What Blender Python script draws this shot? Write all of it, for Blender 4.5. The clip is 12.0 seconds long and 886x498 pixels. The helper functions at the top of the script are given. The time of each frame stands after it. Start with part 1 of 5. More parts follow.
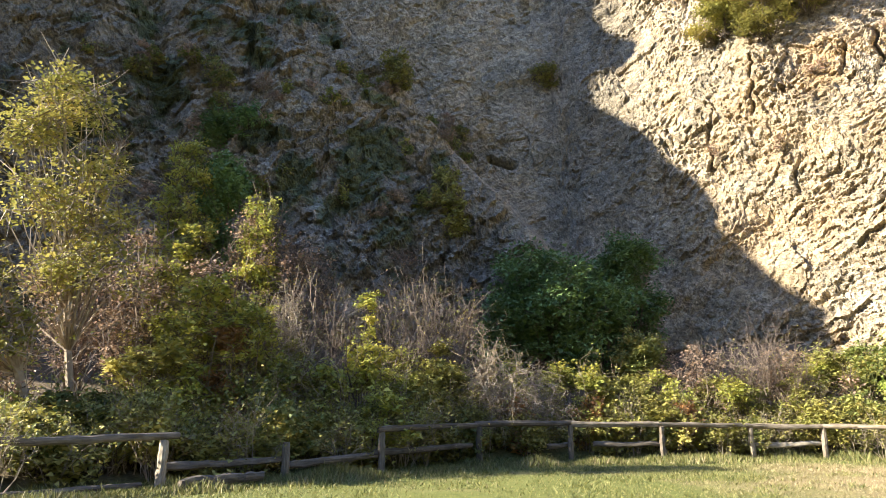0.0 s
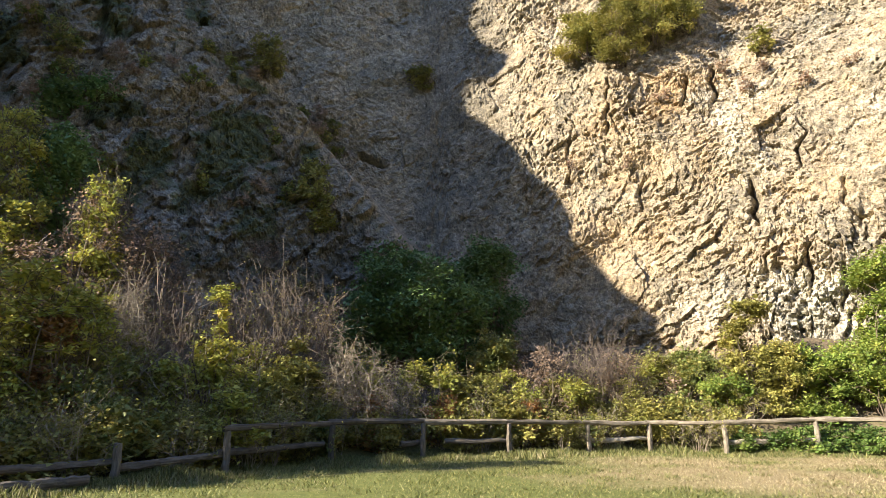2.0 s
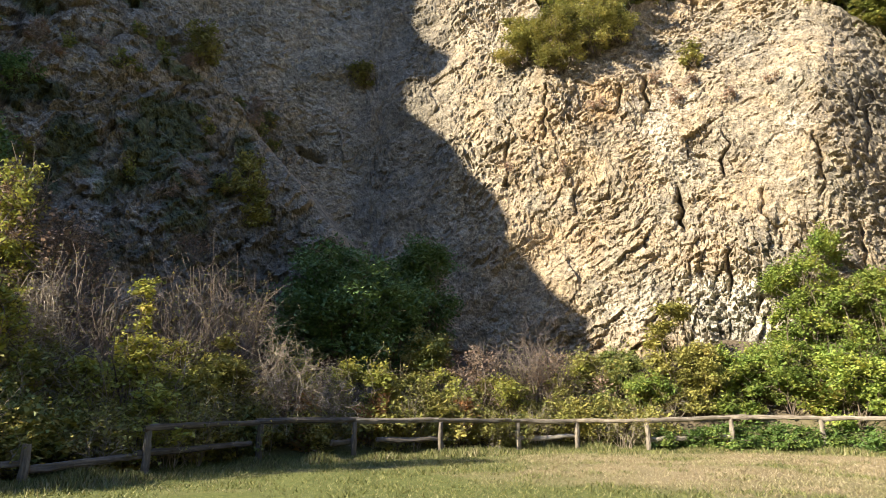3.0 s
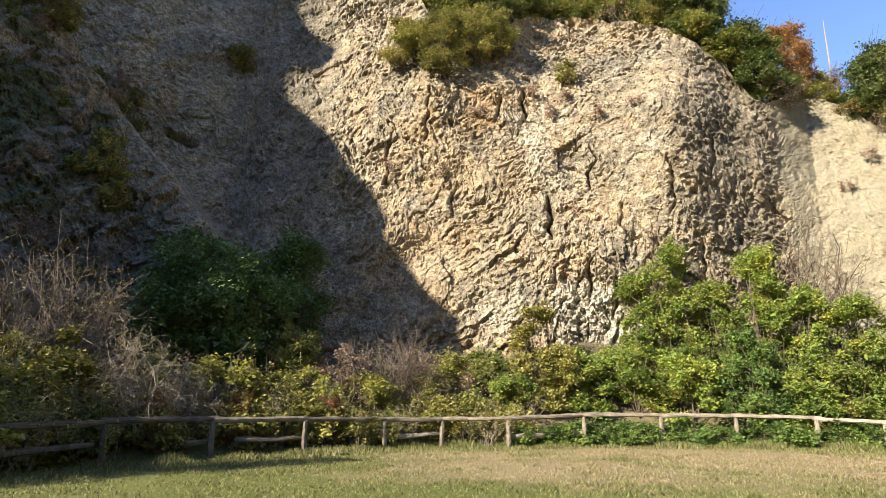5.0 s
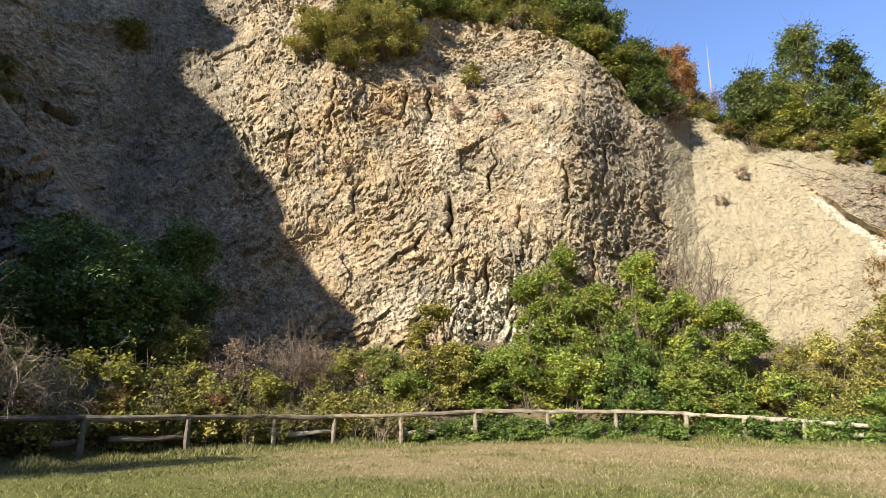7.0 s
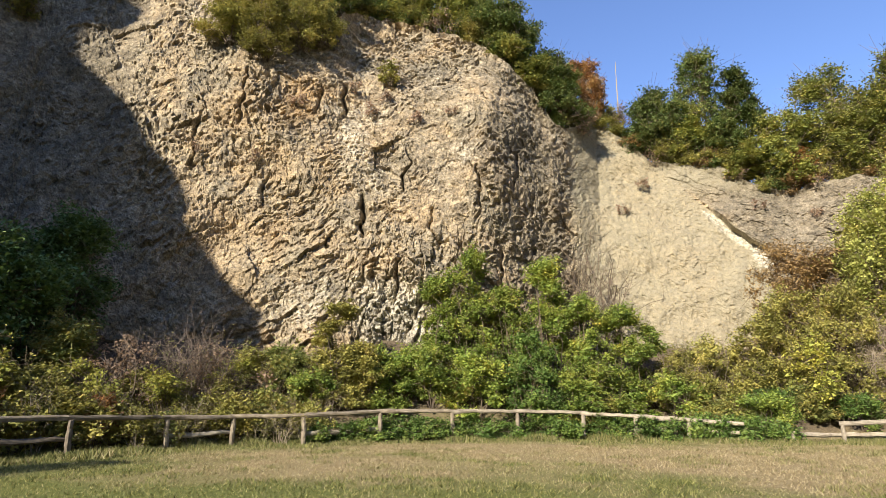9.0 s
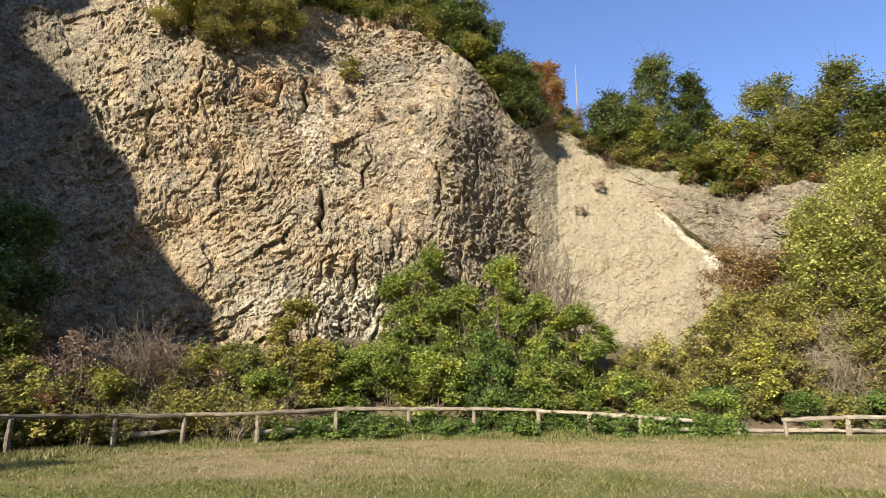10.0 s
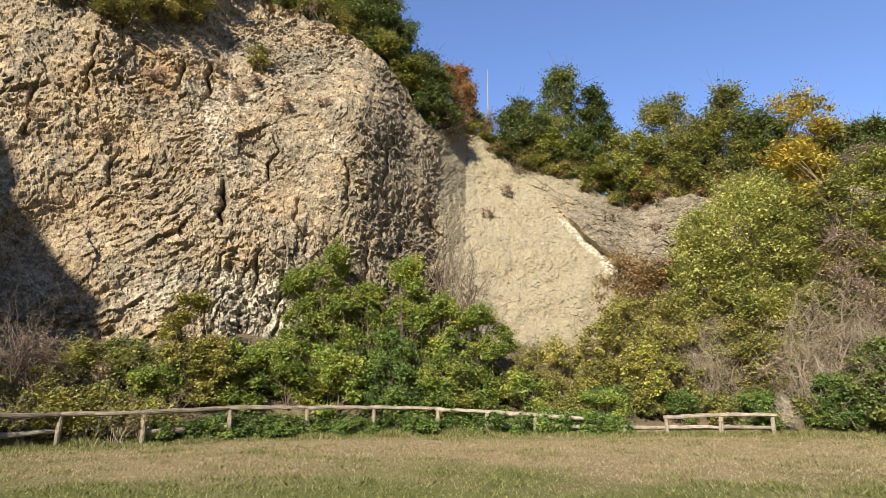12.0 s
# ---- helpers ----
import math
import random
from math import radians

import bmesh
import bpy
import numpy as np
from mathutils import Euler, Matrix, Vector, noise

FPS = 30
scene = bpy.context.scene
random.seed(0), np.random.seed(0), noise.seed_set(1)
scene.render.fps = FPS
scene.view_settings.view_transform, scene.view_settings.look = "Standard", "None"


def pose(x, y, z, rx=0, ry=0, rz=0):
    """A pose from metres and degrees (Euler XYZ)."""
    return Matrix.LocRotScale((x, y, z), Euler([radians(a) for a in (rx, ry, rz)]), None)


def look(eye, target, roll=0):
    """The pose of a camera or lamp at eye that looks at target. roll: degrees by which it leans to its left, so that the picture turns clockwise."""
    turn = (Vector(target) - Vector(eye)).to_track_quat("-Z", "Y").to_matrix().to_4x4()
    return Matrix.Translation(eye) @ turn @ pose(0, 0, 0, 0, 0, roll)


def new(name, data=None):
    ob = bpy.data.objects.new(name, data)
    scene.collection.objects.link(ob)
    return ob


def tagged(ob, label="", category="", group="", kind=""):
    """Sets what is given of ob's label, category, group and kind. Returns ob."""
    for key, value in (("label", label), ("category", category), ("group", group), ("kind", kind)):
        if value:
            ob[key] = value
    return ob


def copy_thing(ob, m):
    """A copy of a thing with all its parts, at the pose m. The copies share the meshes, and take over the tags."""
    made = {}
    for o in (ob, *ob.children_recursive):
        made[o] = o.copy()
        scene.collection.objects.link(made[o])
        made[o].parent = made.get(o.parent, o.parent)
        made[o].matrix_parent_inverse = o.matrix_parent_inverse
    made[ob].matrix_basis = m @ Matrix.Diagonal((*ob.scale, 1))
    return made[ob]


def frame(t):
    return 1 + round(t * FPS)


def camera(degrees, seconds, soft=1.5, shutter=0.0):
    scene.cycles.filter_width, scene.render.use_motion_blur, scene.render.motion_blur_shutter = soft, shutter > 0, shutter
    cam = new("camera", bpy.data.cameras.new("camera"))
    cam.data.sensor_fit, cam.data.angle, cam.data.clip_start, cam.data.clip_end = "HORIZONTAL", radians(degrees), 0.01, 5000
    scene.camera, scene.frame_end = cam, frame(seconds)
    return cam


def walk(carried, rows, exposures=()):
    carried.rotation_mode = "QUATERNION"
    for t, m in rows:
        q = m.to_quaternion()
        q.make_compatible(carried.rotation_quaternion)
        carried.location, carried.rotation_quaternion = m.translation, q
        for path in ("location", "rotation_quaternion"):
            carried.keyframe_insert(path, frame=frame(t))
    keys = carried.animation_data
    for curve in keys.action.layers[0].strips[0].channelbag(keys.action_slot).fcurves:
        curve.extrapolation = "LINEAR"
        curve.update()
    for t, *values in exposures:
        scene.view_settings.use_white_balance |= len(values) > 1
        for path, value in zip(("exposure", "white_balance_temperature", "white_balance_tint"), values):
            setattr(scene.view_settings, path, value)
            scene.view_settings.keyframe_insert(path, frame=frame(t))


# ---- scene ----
# ---- camera: a turn on the spot with the phone held at arm's length ----
cam = camera(70.59, 12.0, soft=0.8)
EYE = 1.55
ROWS = [
    (0.0, 0.0, 0.0, 0.0, 14.32, 0.09),
    (0.5, 0.036, -0.001, -2.32, 14.33, 0.1),
    (1.0, 0.094, -0.005, -6.03, 14.37, 0.14),
    (1.5, 0.147, -0.012, -9.4, 14.29, 0.08),
    (2.0, 0.191, -0.021, -12.26, 14.17, 0.07),
    (2.5, 0.234, -0.031, -15.09, 14.12, 0.0),
    (3.0, 0.278, -0.044, -18.01, 14.06, 0.04),
    (5.0, 0.44, -0.115, -29.3, 13.93, 0.02),
    (5.5, 0.471, -0.133, -31.56, 13.79, -0.02),
    (6.0, 0.502, -0.153, -33.87, 13.78, -0.05),
    (6.5, 0.531, -0.173, -36.15, 13.7, -0.07),
    (7.0, 0.559, -0.195, -38.39, 13.67, -0.1),
    (9.0, 0.653, -0.28, -46.49, 13.64, -0.07),
    (9.5, 0.672, -0.301, -48.27, 13.6, -0.1),
    (10.0, 0.691, -0.324, -50.2, 13.44, -0.14),
    (10.5, 0.712, -0.349, -52.24, 13.43, -0.06),
    (11.0, 0.734, -0.379, -54.63, 13.27, -0.08),
    (11.5, 0.753, -0.407, -56.82, 13.31, -0.02),
    (12.0, 0.769, -0.433, -58.74, 13.29, -0.07),
]
walk(cam, [(t, pose(x, y, EYE, 90 + pitch, -roll, yaw)) for t, x, y, yaw, pitch, roll in ROWS],
     exposures=[(0.0, 2.2), (1.5, 1.88), (3.0, 1.6), (5.5, 1.34), (7.5, 1.17), (9.5, 1.02), (12.0, 0.88)])

# ---- light: low autumn sun from the west, clear sky ----
SUN_AZ, SUN_EL = -101.0, 30.0
world = bpy.data.worlds.new("sky")
scene.world = world
world.use_nodes = True
wn = world.node_tree.nodes
sky = wn.new("ShaderNodeTexSky")
sky.sky_type = "NISHITA"
sky.sun_disc = False
sky.sun_elevation = radians(SUN_EL)
sky.sun_rotation = radians(SUN_AZ)
sky.air_density, sky.dust_density, sky.ozone_density = 1.0, 0.2, 4.0
wn["Background"].inputs["Strength"].default_value = 0.105
deep = wn.new("ShaderNodeMix")
deep.data_type, deep.blend_type = "RGBA", "MULTIPLY"
deep.inputs["Factor"].default_value = 1.0
deep.inputs[7].default_value = (1.02, 0.985, 1.13, 1)
world.node_tree.links.new(sky.outputs[0], deep.inputs[6])
world.node_tree.links.new(deep.outputs[2], wn["Background"].inputs["Color"])
sun_data = bpy.data.lights.new("sun", "SUN")
sun_data.energy, sun_data.angle, sun_data.color = 5.0, radians(0.53), (1.0, 0.91, 0.75)
sun = new("sun", sun_data)
az, el = radians(SUN_AZ), radians(SUN_EL)
SUN_DIR = Vector((math.sin(az) * math.cos(el), math.cos(az) * math.cos(el), math.sin(el)))
sun.matrix_world = look(SUN_DIR * 80, (0, 0, 0))


# ---- helpers of the scene ----
def polar(bearing, dist, z=0.0):
    a = radians(bearing)
    return Vector((dist * math.sin(a), dist * math.cos(a), z))


def mesh_np(name, verts, faces, smooth=False):
    """A mesh from an array of points and an array of faces with the same number of corners."""
    verts, faces = np.asarray(verts, np.float32), np.asarray(faces, np.int32)
    me = bpy.data.meshes.new(name)
    k = faces.shape[1]
    me.vertices.add(len(verts))
    me.vertices.foreach_set("co", verts.ravel())
    me.loops.add(faces.size)
    me.loops.foreach_set("vertex_index", faces.ravel())
    me.polygons.add(len(faces))
    me.polygons.foreach_set("loop_start", np.arange(0, faces.size, k, dtype=np.int32))
    me.polygons.foreach_set("use_smooth", np.full(len(faces), smooth))
    me.update(calc_edges=True)
    return me


def part_np(name, vf, material, parent, label="", smooth=False):
    ob = new(name, mesh_np(name, *vf, smooth=smooth))
    ob.data.materials.append(material)
    ob.parent = parent
    return tagged(ob, label)


def hashed(ix, iy, seed):
    n = (ix.astype(np.int64) * 374761393 + iy.astype(np.int64) * 668265263 + seed * 974634777) & 0x7FFFFFFF
    n = ((n ^ (n >> 13)) * 1274126177) & 0x7FFFFFFF
    n = ((n ^ (n >> 16)) * 461845907) & 0x7FFFFFFF
    return ((n ^ (n >> 15)) & 0xFFFFFF) / float(0x1000000)


def vnoise(x, y, seed):
    ix, iy = np.floor(x), np.floor(y)
    fx, fy = x - ix, y - iy
    fx, fy = fx * fx * (3 - 2 * fx), fy * fy * (3 - 2 * fy)
    a, b = hashed(ix, iy, seed), hashed(ix + 1, iy, seed)
    c, d = hashed(ix, iy + 1, seed), hashed(ix + 1, iy + 1, seed)
    return (a + (b - a) * fx) * (1 - fy) + (c + (d - c) * fx) * fy


def fbm(x, y, seed, octaves=4, gain=0.5):
    total, amp, norm = 0.0, 1.0, 0.0
    for o in range(octaves):
        total = total + amp * (vnoise(x * 2 ** o + 17.3 * o, y * 2 ** o + 9.1 * o, seed + o) - 0.5)
        norm += amp
        amp *= gain
    return total / norm * 2


def facets(x, y, seed):
    """Broken blocks: for each point the height and tilt of its block, and the distance to the joint."""
    ix, iy = np.floor(x), np.floor(y)
    best, second = np.full(x.shape, 9.0), np.full(x.shape, 9.0)
    out = np.zeros((3,) + x.shape)
    for ox in (-1, 0, 1):
        for oy in (-1, 0, 1):
            cx, cy = ix + ox, iy + oy
            px = cx + 0.1 + 0.8 * hashed(cx, cy, seed)
            py = cy + 0.1 + 0.8 * hashed(cx, cy, seed + 1)
            dx, dy = x - px, y - py
            d = np.sqrt(dx * dx + dy * dy)
            near = d < best
            second = np.where(near, best, np.minimum(second, d))
            best = np.where(near, d, best)
            h = hashed(cx, cy, seed + 2) - 0.5
            tilt = (hashed(cx, cy, seed + 3) - 0.5) * dx + (hashed(cx, cy, seed + 4) - 0.5) * dy
            out[0] = np.where(near, h, out[0])
            out[1] = np.where(near, tilt, out[1])
    out[2] = second - best
    return out


def step(a, b, x):
    t = np.clip((x - a) / (b - a), 0, 1)
    return t * t * (3 - 2 * t)


# ---- materials ----
def material(name):
    m = bpy.data.materials.new(name)
    m.use_nodes = True
    return m, m.node_tree.nodes, m.node_tree.links, m.node_tree.nodes["Principled BSDF"]


def node(nodes, kind, **values):
    n = nodes.new(kind)
    for key, value in values.items():
        n.inputs[key].default_value = value
    return n


def ramp(nodes, stops):
    r = nodes.new("ShaderNodeValToRGB")
    e = r.color_ramp.elements
    while len(e) < len(stops):
        e.new(0.5)
    for el_, (pos, col) in zip(e, stops):
        el_.position, el_.color = pos, (*col, 1)
    return r


def mixed(nodes, links, fac, a, b, blend="MIX"):
    m = nodes.new("ShaderNodeMix")
    m.data_type, m.blend_type = "RGBA", blend
    for socket, value in ((m.inputs["Factor"], fac), (m.inputs[6], a), (m.inputs[7], b)):
        if isinstance(value, (int, float)):
            socket.default_value = value
        elif isinstance(value, tuple):
            socket.default_value = (*value, 1)
        else:
            links.new(value, socket)
    return m.outputs[2]


def leaf_material(name, stops, through_light=0.28, gloss=0.3):
    """Leaves whose colours differ from leaf to leaf and a little from plant to plant."""
    m, n, l, b = material(name)
    geo, info = n.new("ShaderNodeNewGeometry"), n.new("ShaderNodeObjectInfo")
    co = n.new("ShaderNodeTexCoord")
    clump = node(n, "ShaderNodeTexNoise", Scale=0.9, Detail=3.0)
    l.new(co.outputs["Object"], clump.inputs["Vector"])
    add = n.new("ShaderNodeMath")
    add.operation = "MULTIPLY_ADD"
    l.new(clump.outputs["Fac"], add.inputs[0])
    add.inputs[1].default_value = 2.0
    own = n.new("ShaderNodeMath")
    own.operation = "MULTIPLY_ADD"
    own.inputs[1].default_value, own.inputs[2].default_value = 0.6, 0.05
    l.new(geo.outputs["Random Per Island"], own.inputs[0])
    l.new(own.outputs[0], add.inputs[2])
    scale = n.new("ShaderNodeMath")
    scale.operation = "MULTIPLY_ADD"
    l.new(add.outputs[0], scale.inputs[0])
    scale.inputs[1].default_value, scale.inputs[2].default_value = 0.55, -0.22
    r = ramp(n, stops)
    l.new(scale.outputs[0], r.inputs[0])
    hsv = n.new("ShaderNodeHueSaturation")
    vary = n.new("ShaderNodeMapRange")
    vary.inputs["To Min"].default_value, vary.inputs["To Max"].default_value = 0.8, 1.2
    l.new(info.outputs["Random"], vary.inputs["Value"])
    l.new(vary.outputs[0], hsv.inputs["Value"])
    l.new(r.outputs[0], hsv.inputs["Color"])
    b.inputs["Roughness"].default_value = 0.55
    b.inputs["Specular IOR Level"].default_value = gloss
    l.new(hsv.outputs[0], b.inputs["Base Color"])
    tr, mx = n.new("ShaderNodeBsdfTranslucent"), n.new("ShaderNodeMixShader")
    l.new(hsv.outputs[0], tr.inputs["Color"])
    mx.inputs[0].default_value = through_light
    l.new(b.outputs[0], mx.inputs[1])
    l.new(tr.outputs[0], mx.inputs[2])
    l.new(mx.outputs[0], n["Material Output"].inputs["Surface"])
    return m


def twig_material(name, dark, light):
    m, n, l, b = material(name)
    geo = n.new("ShaderNodeNewGeometry")
    co = n.new("ShaderNodeTexCoord")
    noise_ = node(n, "ShaderNodeTexNoise", Scale=6.0, Detail=3.0)
    l.new(co.outputs["Object"], noise_.inputs["Vector"])
    mid = mixed(n, l, 0.5, noise_.outputs["Fac"], geo.outputs["Random Per Island"])
    r = ramp(n, [(0.25, dark), (0.75, light)])
    l.new(mid, r.inputs[0])
    l.new(r.outputs[0], b.inputs["Base Color"])
    b.inputs["Roughness"].default_value = 0.85
    return m


LEAF = {
    "bramble": leaf_material("bramble_leaves", [(0.1, (0.0709, 0.0965, 0.0283)), (0.38, (0.155, 0.187, 0.0515)), (0.62, (0.309, 0.283, 0.0773)), (0.8, (0.45, 0.335, 0.11)), (1.0, (0.373, 0.206, 0.11))]),
    "lime": leaf_material("yellow_green_leaves", [(0.1, (0.144, 0.172, 0.0359)), (0.45, (0.302, 0.316, 0.0646)), (0.75, (0.489, 0.431, 0.0862)), (0.95, (0.646, 0.402, 0.101))]),
    "ivy": leaf_material("ivy_leaves", [(0.1, (0.051, 0.0946, 0.0291)), (0.5, (0.124, 0.204, 0.0612)), (0.9, (0.248, 0.335, 0.109))], 0.2, 0.4),
    "dry": leaf_material("dry_leaves", [(0.1, (0.207, 0.127, 0.0862)), (0.45, (0.356, 0.241, 0.167)), (0.75, (0.46, 0.333, 0.218)), (0.95, (0.391, 0.356, 0.115))]),
    "robinia": leaf_material("robinia_leaves", [(0.1, (0.0732, 0.128, 0.0268)), (0.4, (0.183, 0.256, 0.0512)), (0.7, (0.329, 0.354, 0.0671)), (0.93, (0.586, 0.427, 0.0793))]),
    "hedge": leaf_material("hedge_leaves", [(0.1, (0.042, 0.084, 0.024)), (0.5, (0.12, 0.192, 0.0432)), (0.8, (0.24, 0.3, 0.066)), (0.97, (0.384, 0.288, 0.072))]),
    "olive": leaf_material("olive_leaves", [(0.1, (0.11, 0.116, 0.033)), (0.4, (0.242, 0.237, 0.0616)), (0.7, (0.396, 0.347, 0.0935)), (0.95, (0.462, 0.33, 0.121))]),
    "soft": leaf_material("pale_autumn_leaves", [(0.1, (0.154, 0.176, 0.044)), (0.4, (0.297, 0.319, 0.0825)), (0.72, (0.451, 0.44, 0.121)), (0.97, (0.572, 0.44, 0.121))]),
    "rust": leaf_material("rusty_leaves", [(0.1, (0.16, 0.11, 0.055)), (0.45, (0.3, 0.2, 0.09)), (0.75, (0.4, 0.26, 0.1)), (0.95, (0.34, 0.29, 0.1))]),
    "early": leaf_material("early_autumn_leaves", [(0.1, (0.0908, 0.121, 0.0315)), (0.4, (0.206, 0.237, 0.0545)), (0.72, (0.363, 0.339, 0.0726)), (0.97, (0.508, 0.327, 0.0968))]),
    "green": leaf_material("tree_leaves", [(0.1, (0.05, 0.085, 0.025)), (0.5, (0.125, 0.165, 0.045)), (0.8, (0.22, 0.22, 0.06)), (0.97, (0.3, 0.21, 0.06))]),
    "yellow": leaf_material("yellow_leaves", [(0.1, (0.22, 0.2, 0.04)), (0.5, (0.42, 0.34, 0.06)), (0.9, (0.58, 0.39, 0.06))]),
    "orange": leaf_material("orange_leaves", [(0.1, (0.2, 0.11, 0.05)), (0.5, (0.37, 0.19, 0.075)), (0.9, (0.46, 0.3, 0.1))]),
}
TWIG = {
    "brown": twig_material("brown_bark", (0.07, 0.05, 0.035), (0.2, 0.15, 0.1)),
    "pale": twig_material("pale_bark", (0.17, 0.13, 0.09), (0.4, 0.33, 0.24)),
    "pink": twig_material("dry_twigs", (0.075, 0.055, 0.042), (0.235, 0.178, 0.135)),
    "cane": twig_material("green_canes", (0.1, 0.12, 0.04), (0.26, 0.26, 0.1)),
}


def rock_material():
    m, n, l, b = material("weathered_rock")
    co = n.new("ShaderNodeTexCoord")
    big = node(n, "ShaderNodeTexNoise", Scale=0.35, Detail=6.0, Roughness=0.6)
    mid = node(n, "ShaderNodeTexNoise", Scale=2.2, Detail=8.0, Roughness=0.65)
    fine = node(n, "ShaderNodeTexNoise", Scale=14.0, Detail=6.0, Roughness=0.7)
    cells = node(n, "ShaderNodeTexVoronoi", Scale=1.0)
    shards = node(n, "ShaderNodeMapping", Scale=(3.0, 3.0, 5.2), Rotation=(0.3, 0.75, 0.0))
    chips = node(n, "ShaderNodeTexVoronoi", Scale=1.0, Detail=2.0, Roughness=0.6)
    grit = node(n, "ShaderNodeTexNoise", Scale=5.5, Detail=5.0, Roughness=0.7)
    lie = node(n, "ShaderNodeMapping", Scale=(3.6, 3.6, 10.0), Rotation=(0.25, 0.6, 0.0))
    warp = node(n, "ShaderNodeTexNoise", Scale=0.8, Detail=3.0)
    l.new(co.outputs["Object"], warp.inputs["Vector"])
    bent = n.new("ShaderNodeVectorMath")
    bent.operation = "MULTIPLY_ADD"
    l.new(warp.outputs["Color"], bent.inputs[0])
    bent.inputs[1].default_value = (1.6, 1.6, 1.6)
    l.new(co.outputs["Object"], bent.inputs[2])
    l.new(bent.outputs[0], lie.inputs["Vector"])
    l.new(lie.outputs[0], chips.inputs["Vector"])
    l.new(bent.outputs[0], shards.inputs["Vector"])
    l.new(shards.outputs[0], cells.inputs["Vector"])
    for tex in (big, mid, fine, grit):
        l.new(co.outputs["Object"], tex.inputs["Vector"])
    base = ramp(n, [(0.3, (0.222, 0.184, 0.133)), (0.5, (0.352, 0.298, 0.216)), (0.7, (0.46, 0.393, 0.288))])
    l.new(mid.outputs["Fac"], base.inputs[0])
    tone = ramp(n, [(0.36, (0.7, 0.73, 0.74)), (0.5, (1.0, 0.98, 0.94)), (0.64, (1.06, 0.95, 0.8))])
    l.new(big.outputs["Fac"], tone.inputs[0])
    col = mixed(n, l, 0.8, base.outputs[0], tone.outputs[0], "MULTIPLY")
    block = ramp(n, [(0.15, (0.66, 0.66, 0.68)), (0.85, (1.22, 1.2, 1.15))])
    l.new(cells.outputs["Color"], block.inputs[0])
    col = mixed(n, l, 0.8, col, block.outputs[0], "MULTIPLY")
    speck = ramp(n, [(0.34, (0.45, 0.43, 0.41)), (0.5, (1, 1, 1)), (0.68, (1.35, 1.32, 1.26))])
    l.new(fine.outputs["Fac"], speck.inputs[0])
    col = mixed(n, l, 0.85, col, speck.outputs[0], "MULTIPLY")
    gritty = ramp(n, [(0.36, (0.5, 0.49, 0.48)), (0.5, (1, 1, 1)), (0.66, (1.3, 1.28, 1.24))])
    l.new(grit.outputs["Fac"], gritty.inputs[0])
    col = mixed(n, l, 0.75, col, gritty.outputs[0], "MULTIPLY")
    plain = n.new("ShaderNodeRGBToBW")
    l.new(col, plain.inputs[0])
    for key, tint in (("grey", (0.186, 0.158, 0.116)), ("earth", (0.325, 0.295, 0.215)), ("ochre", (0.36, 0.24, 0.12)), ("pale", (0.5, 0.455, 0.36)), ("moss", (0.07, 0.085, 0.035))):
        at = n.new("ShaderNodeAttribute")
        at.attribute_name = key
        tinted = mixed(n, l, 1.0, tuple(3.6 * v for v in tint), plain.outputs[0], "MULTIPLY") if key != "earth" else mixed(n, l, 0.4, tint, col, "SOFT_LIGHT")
        amount = at.outputs["Fac"]
        if key in ("moss", "pale"):
            # ragged patches
            ragged = n.new("ShaderNodeMath")
            ragged.operation = "MULTIPLY_ADD"
            l.new(grit.outputs["Fac"], ragged.inputs[0])
            ragged.inputs[1].default_value = 1.6
            l.new(amount, ragged.inputs[2])
            cut = n.new("ShaderNodeMapRange")
            cut.inputs["From Min"].default_value, cut.inputs["From Max"].default_value = 1.0, 1.45
            cut.inputs["To Max"].default_value = 0.85
            l.new(ragged.outputs[0], cut.inputs["Value"])
            amount = cut.outputs[0]
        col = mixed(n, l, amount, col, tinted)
    l.new(col, b.inputs["Base Color"])
    b.inputs["Roughness"].default_value = 0.92
    b.inputs["Specular IOR Level"].default_value = 0.2
    bump1, bump2 = node(n, "ShaderNodeBump", Strength=0.9, Distance=0.12), node(n, "ShaderNodeBump", Strength=0.9, Distance=0.05)
    l.new(mid.outputs["Fac"], bump1.inputs["Height"])
    l.new(fine.outputs["Fac"], bump2.inputs["Height"])
    l.new(bump1.outputs[0], bump2.inputs["Normal"])
    bump3 = node(n, "ShaderNodeBump", Strength=0.55, Distance=0.06)
    l.new(chips.outputs["Distance"], bump3.inputs["Height"])
    l.new(bump2.outputs[0], bump3.inputs["Normal"])
    l.new(bump3.outputs[0], b.inputs["Normal"])
    return m


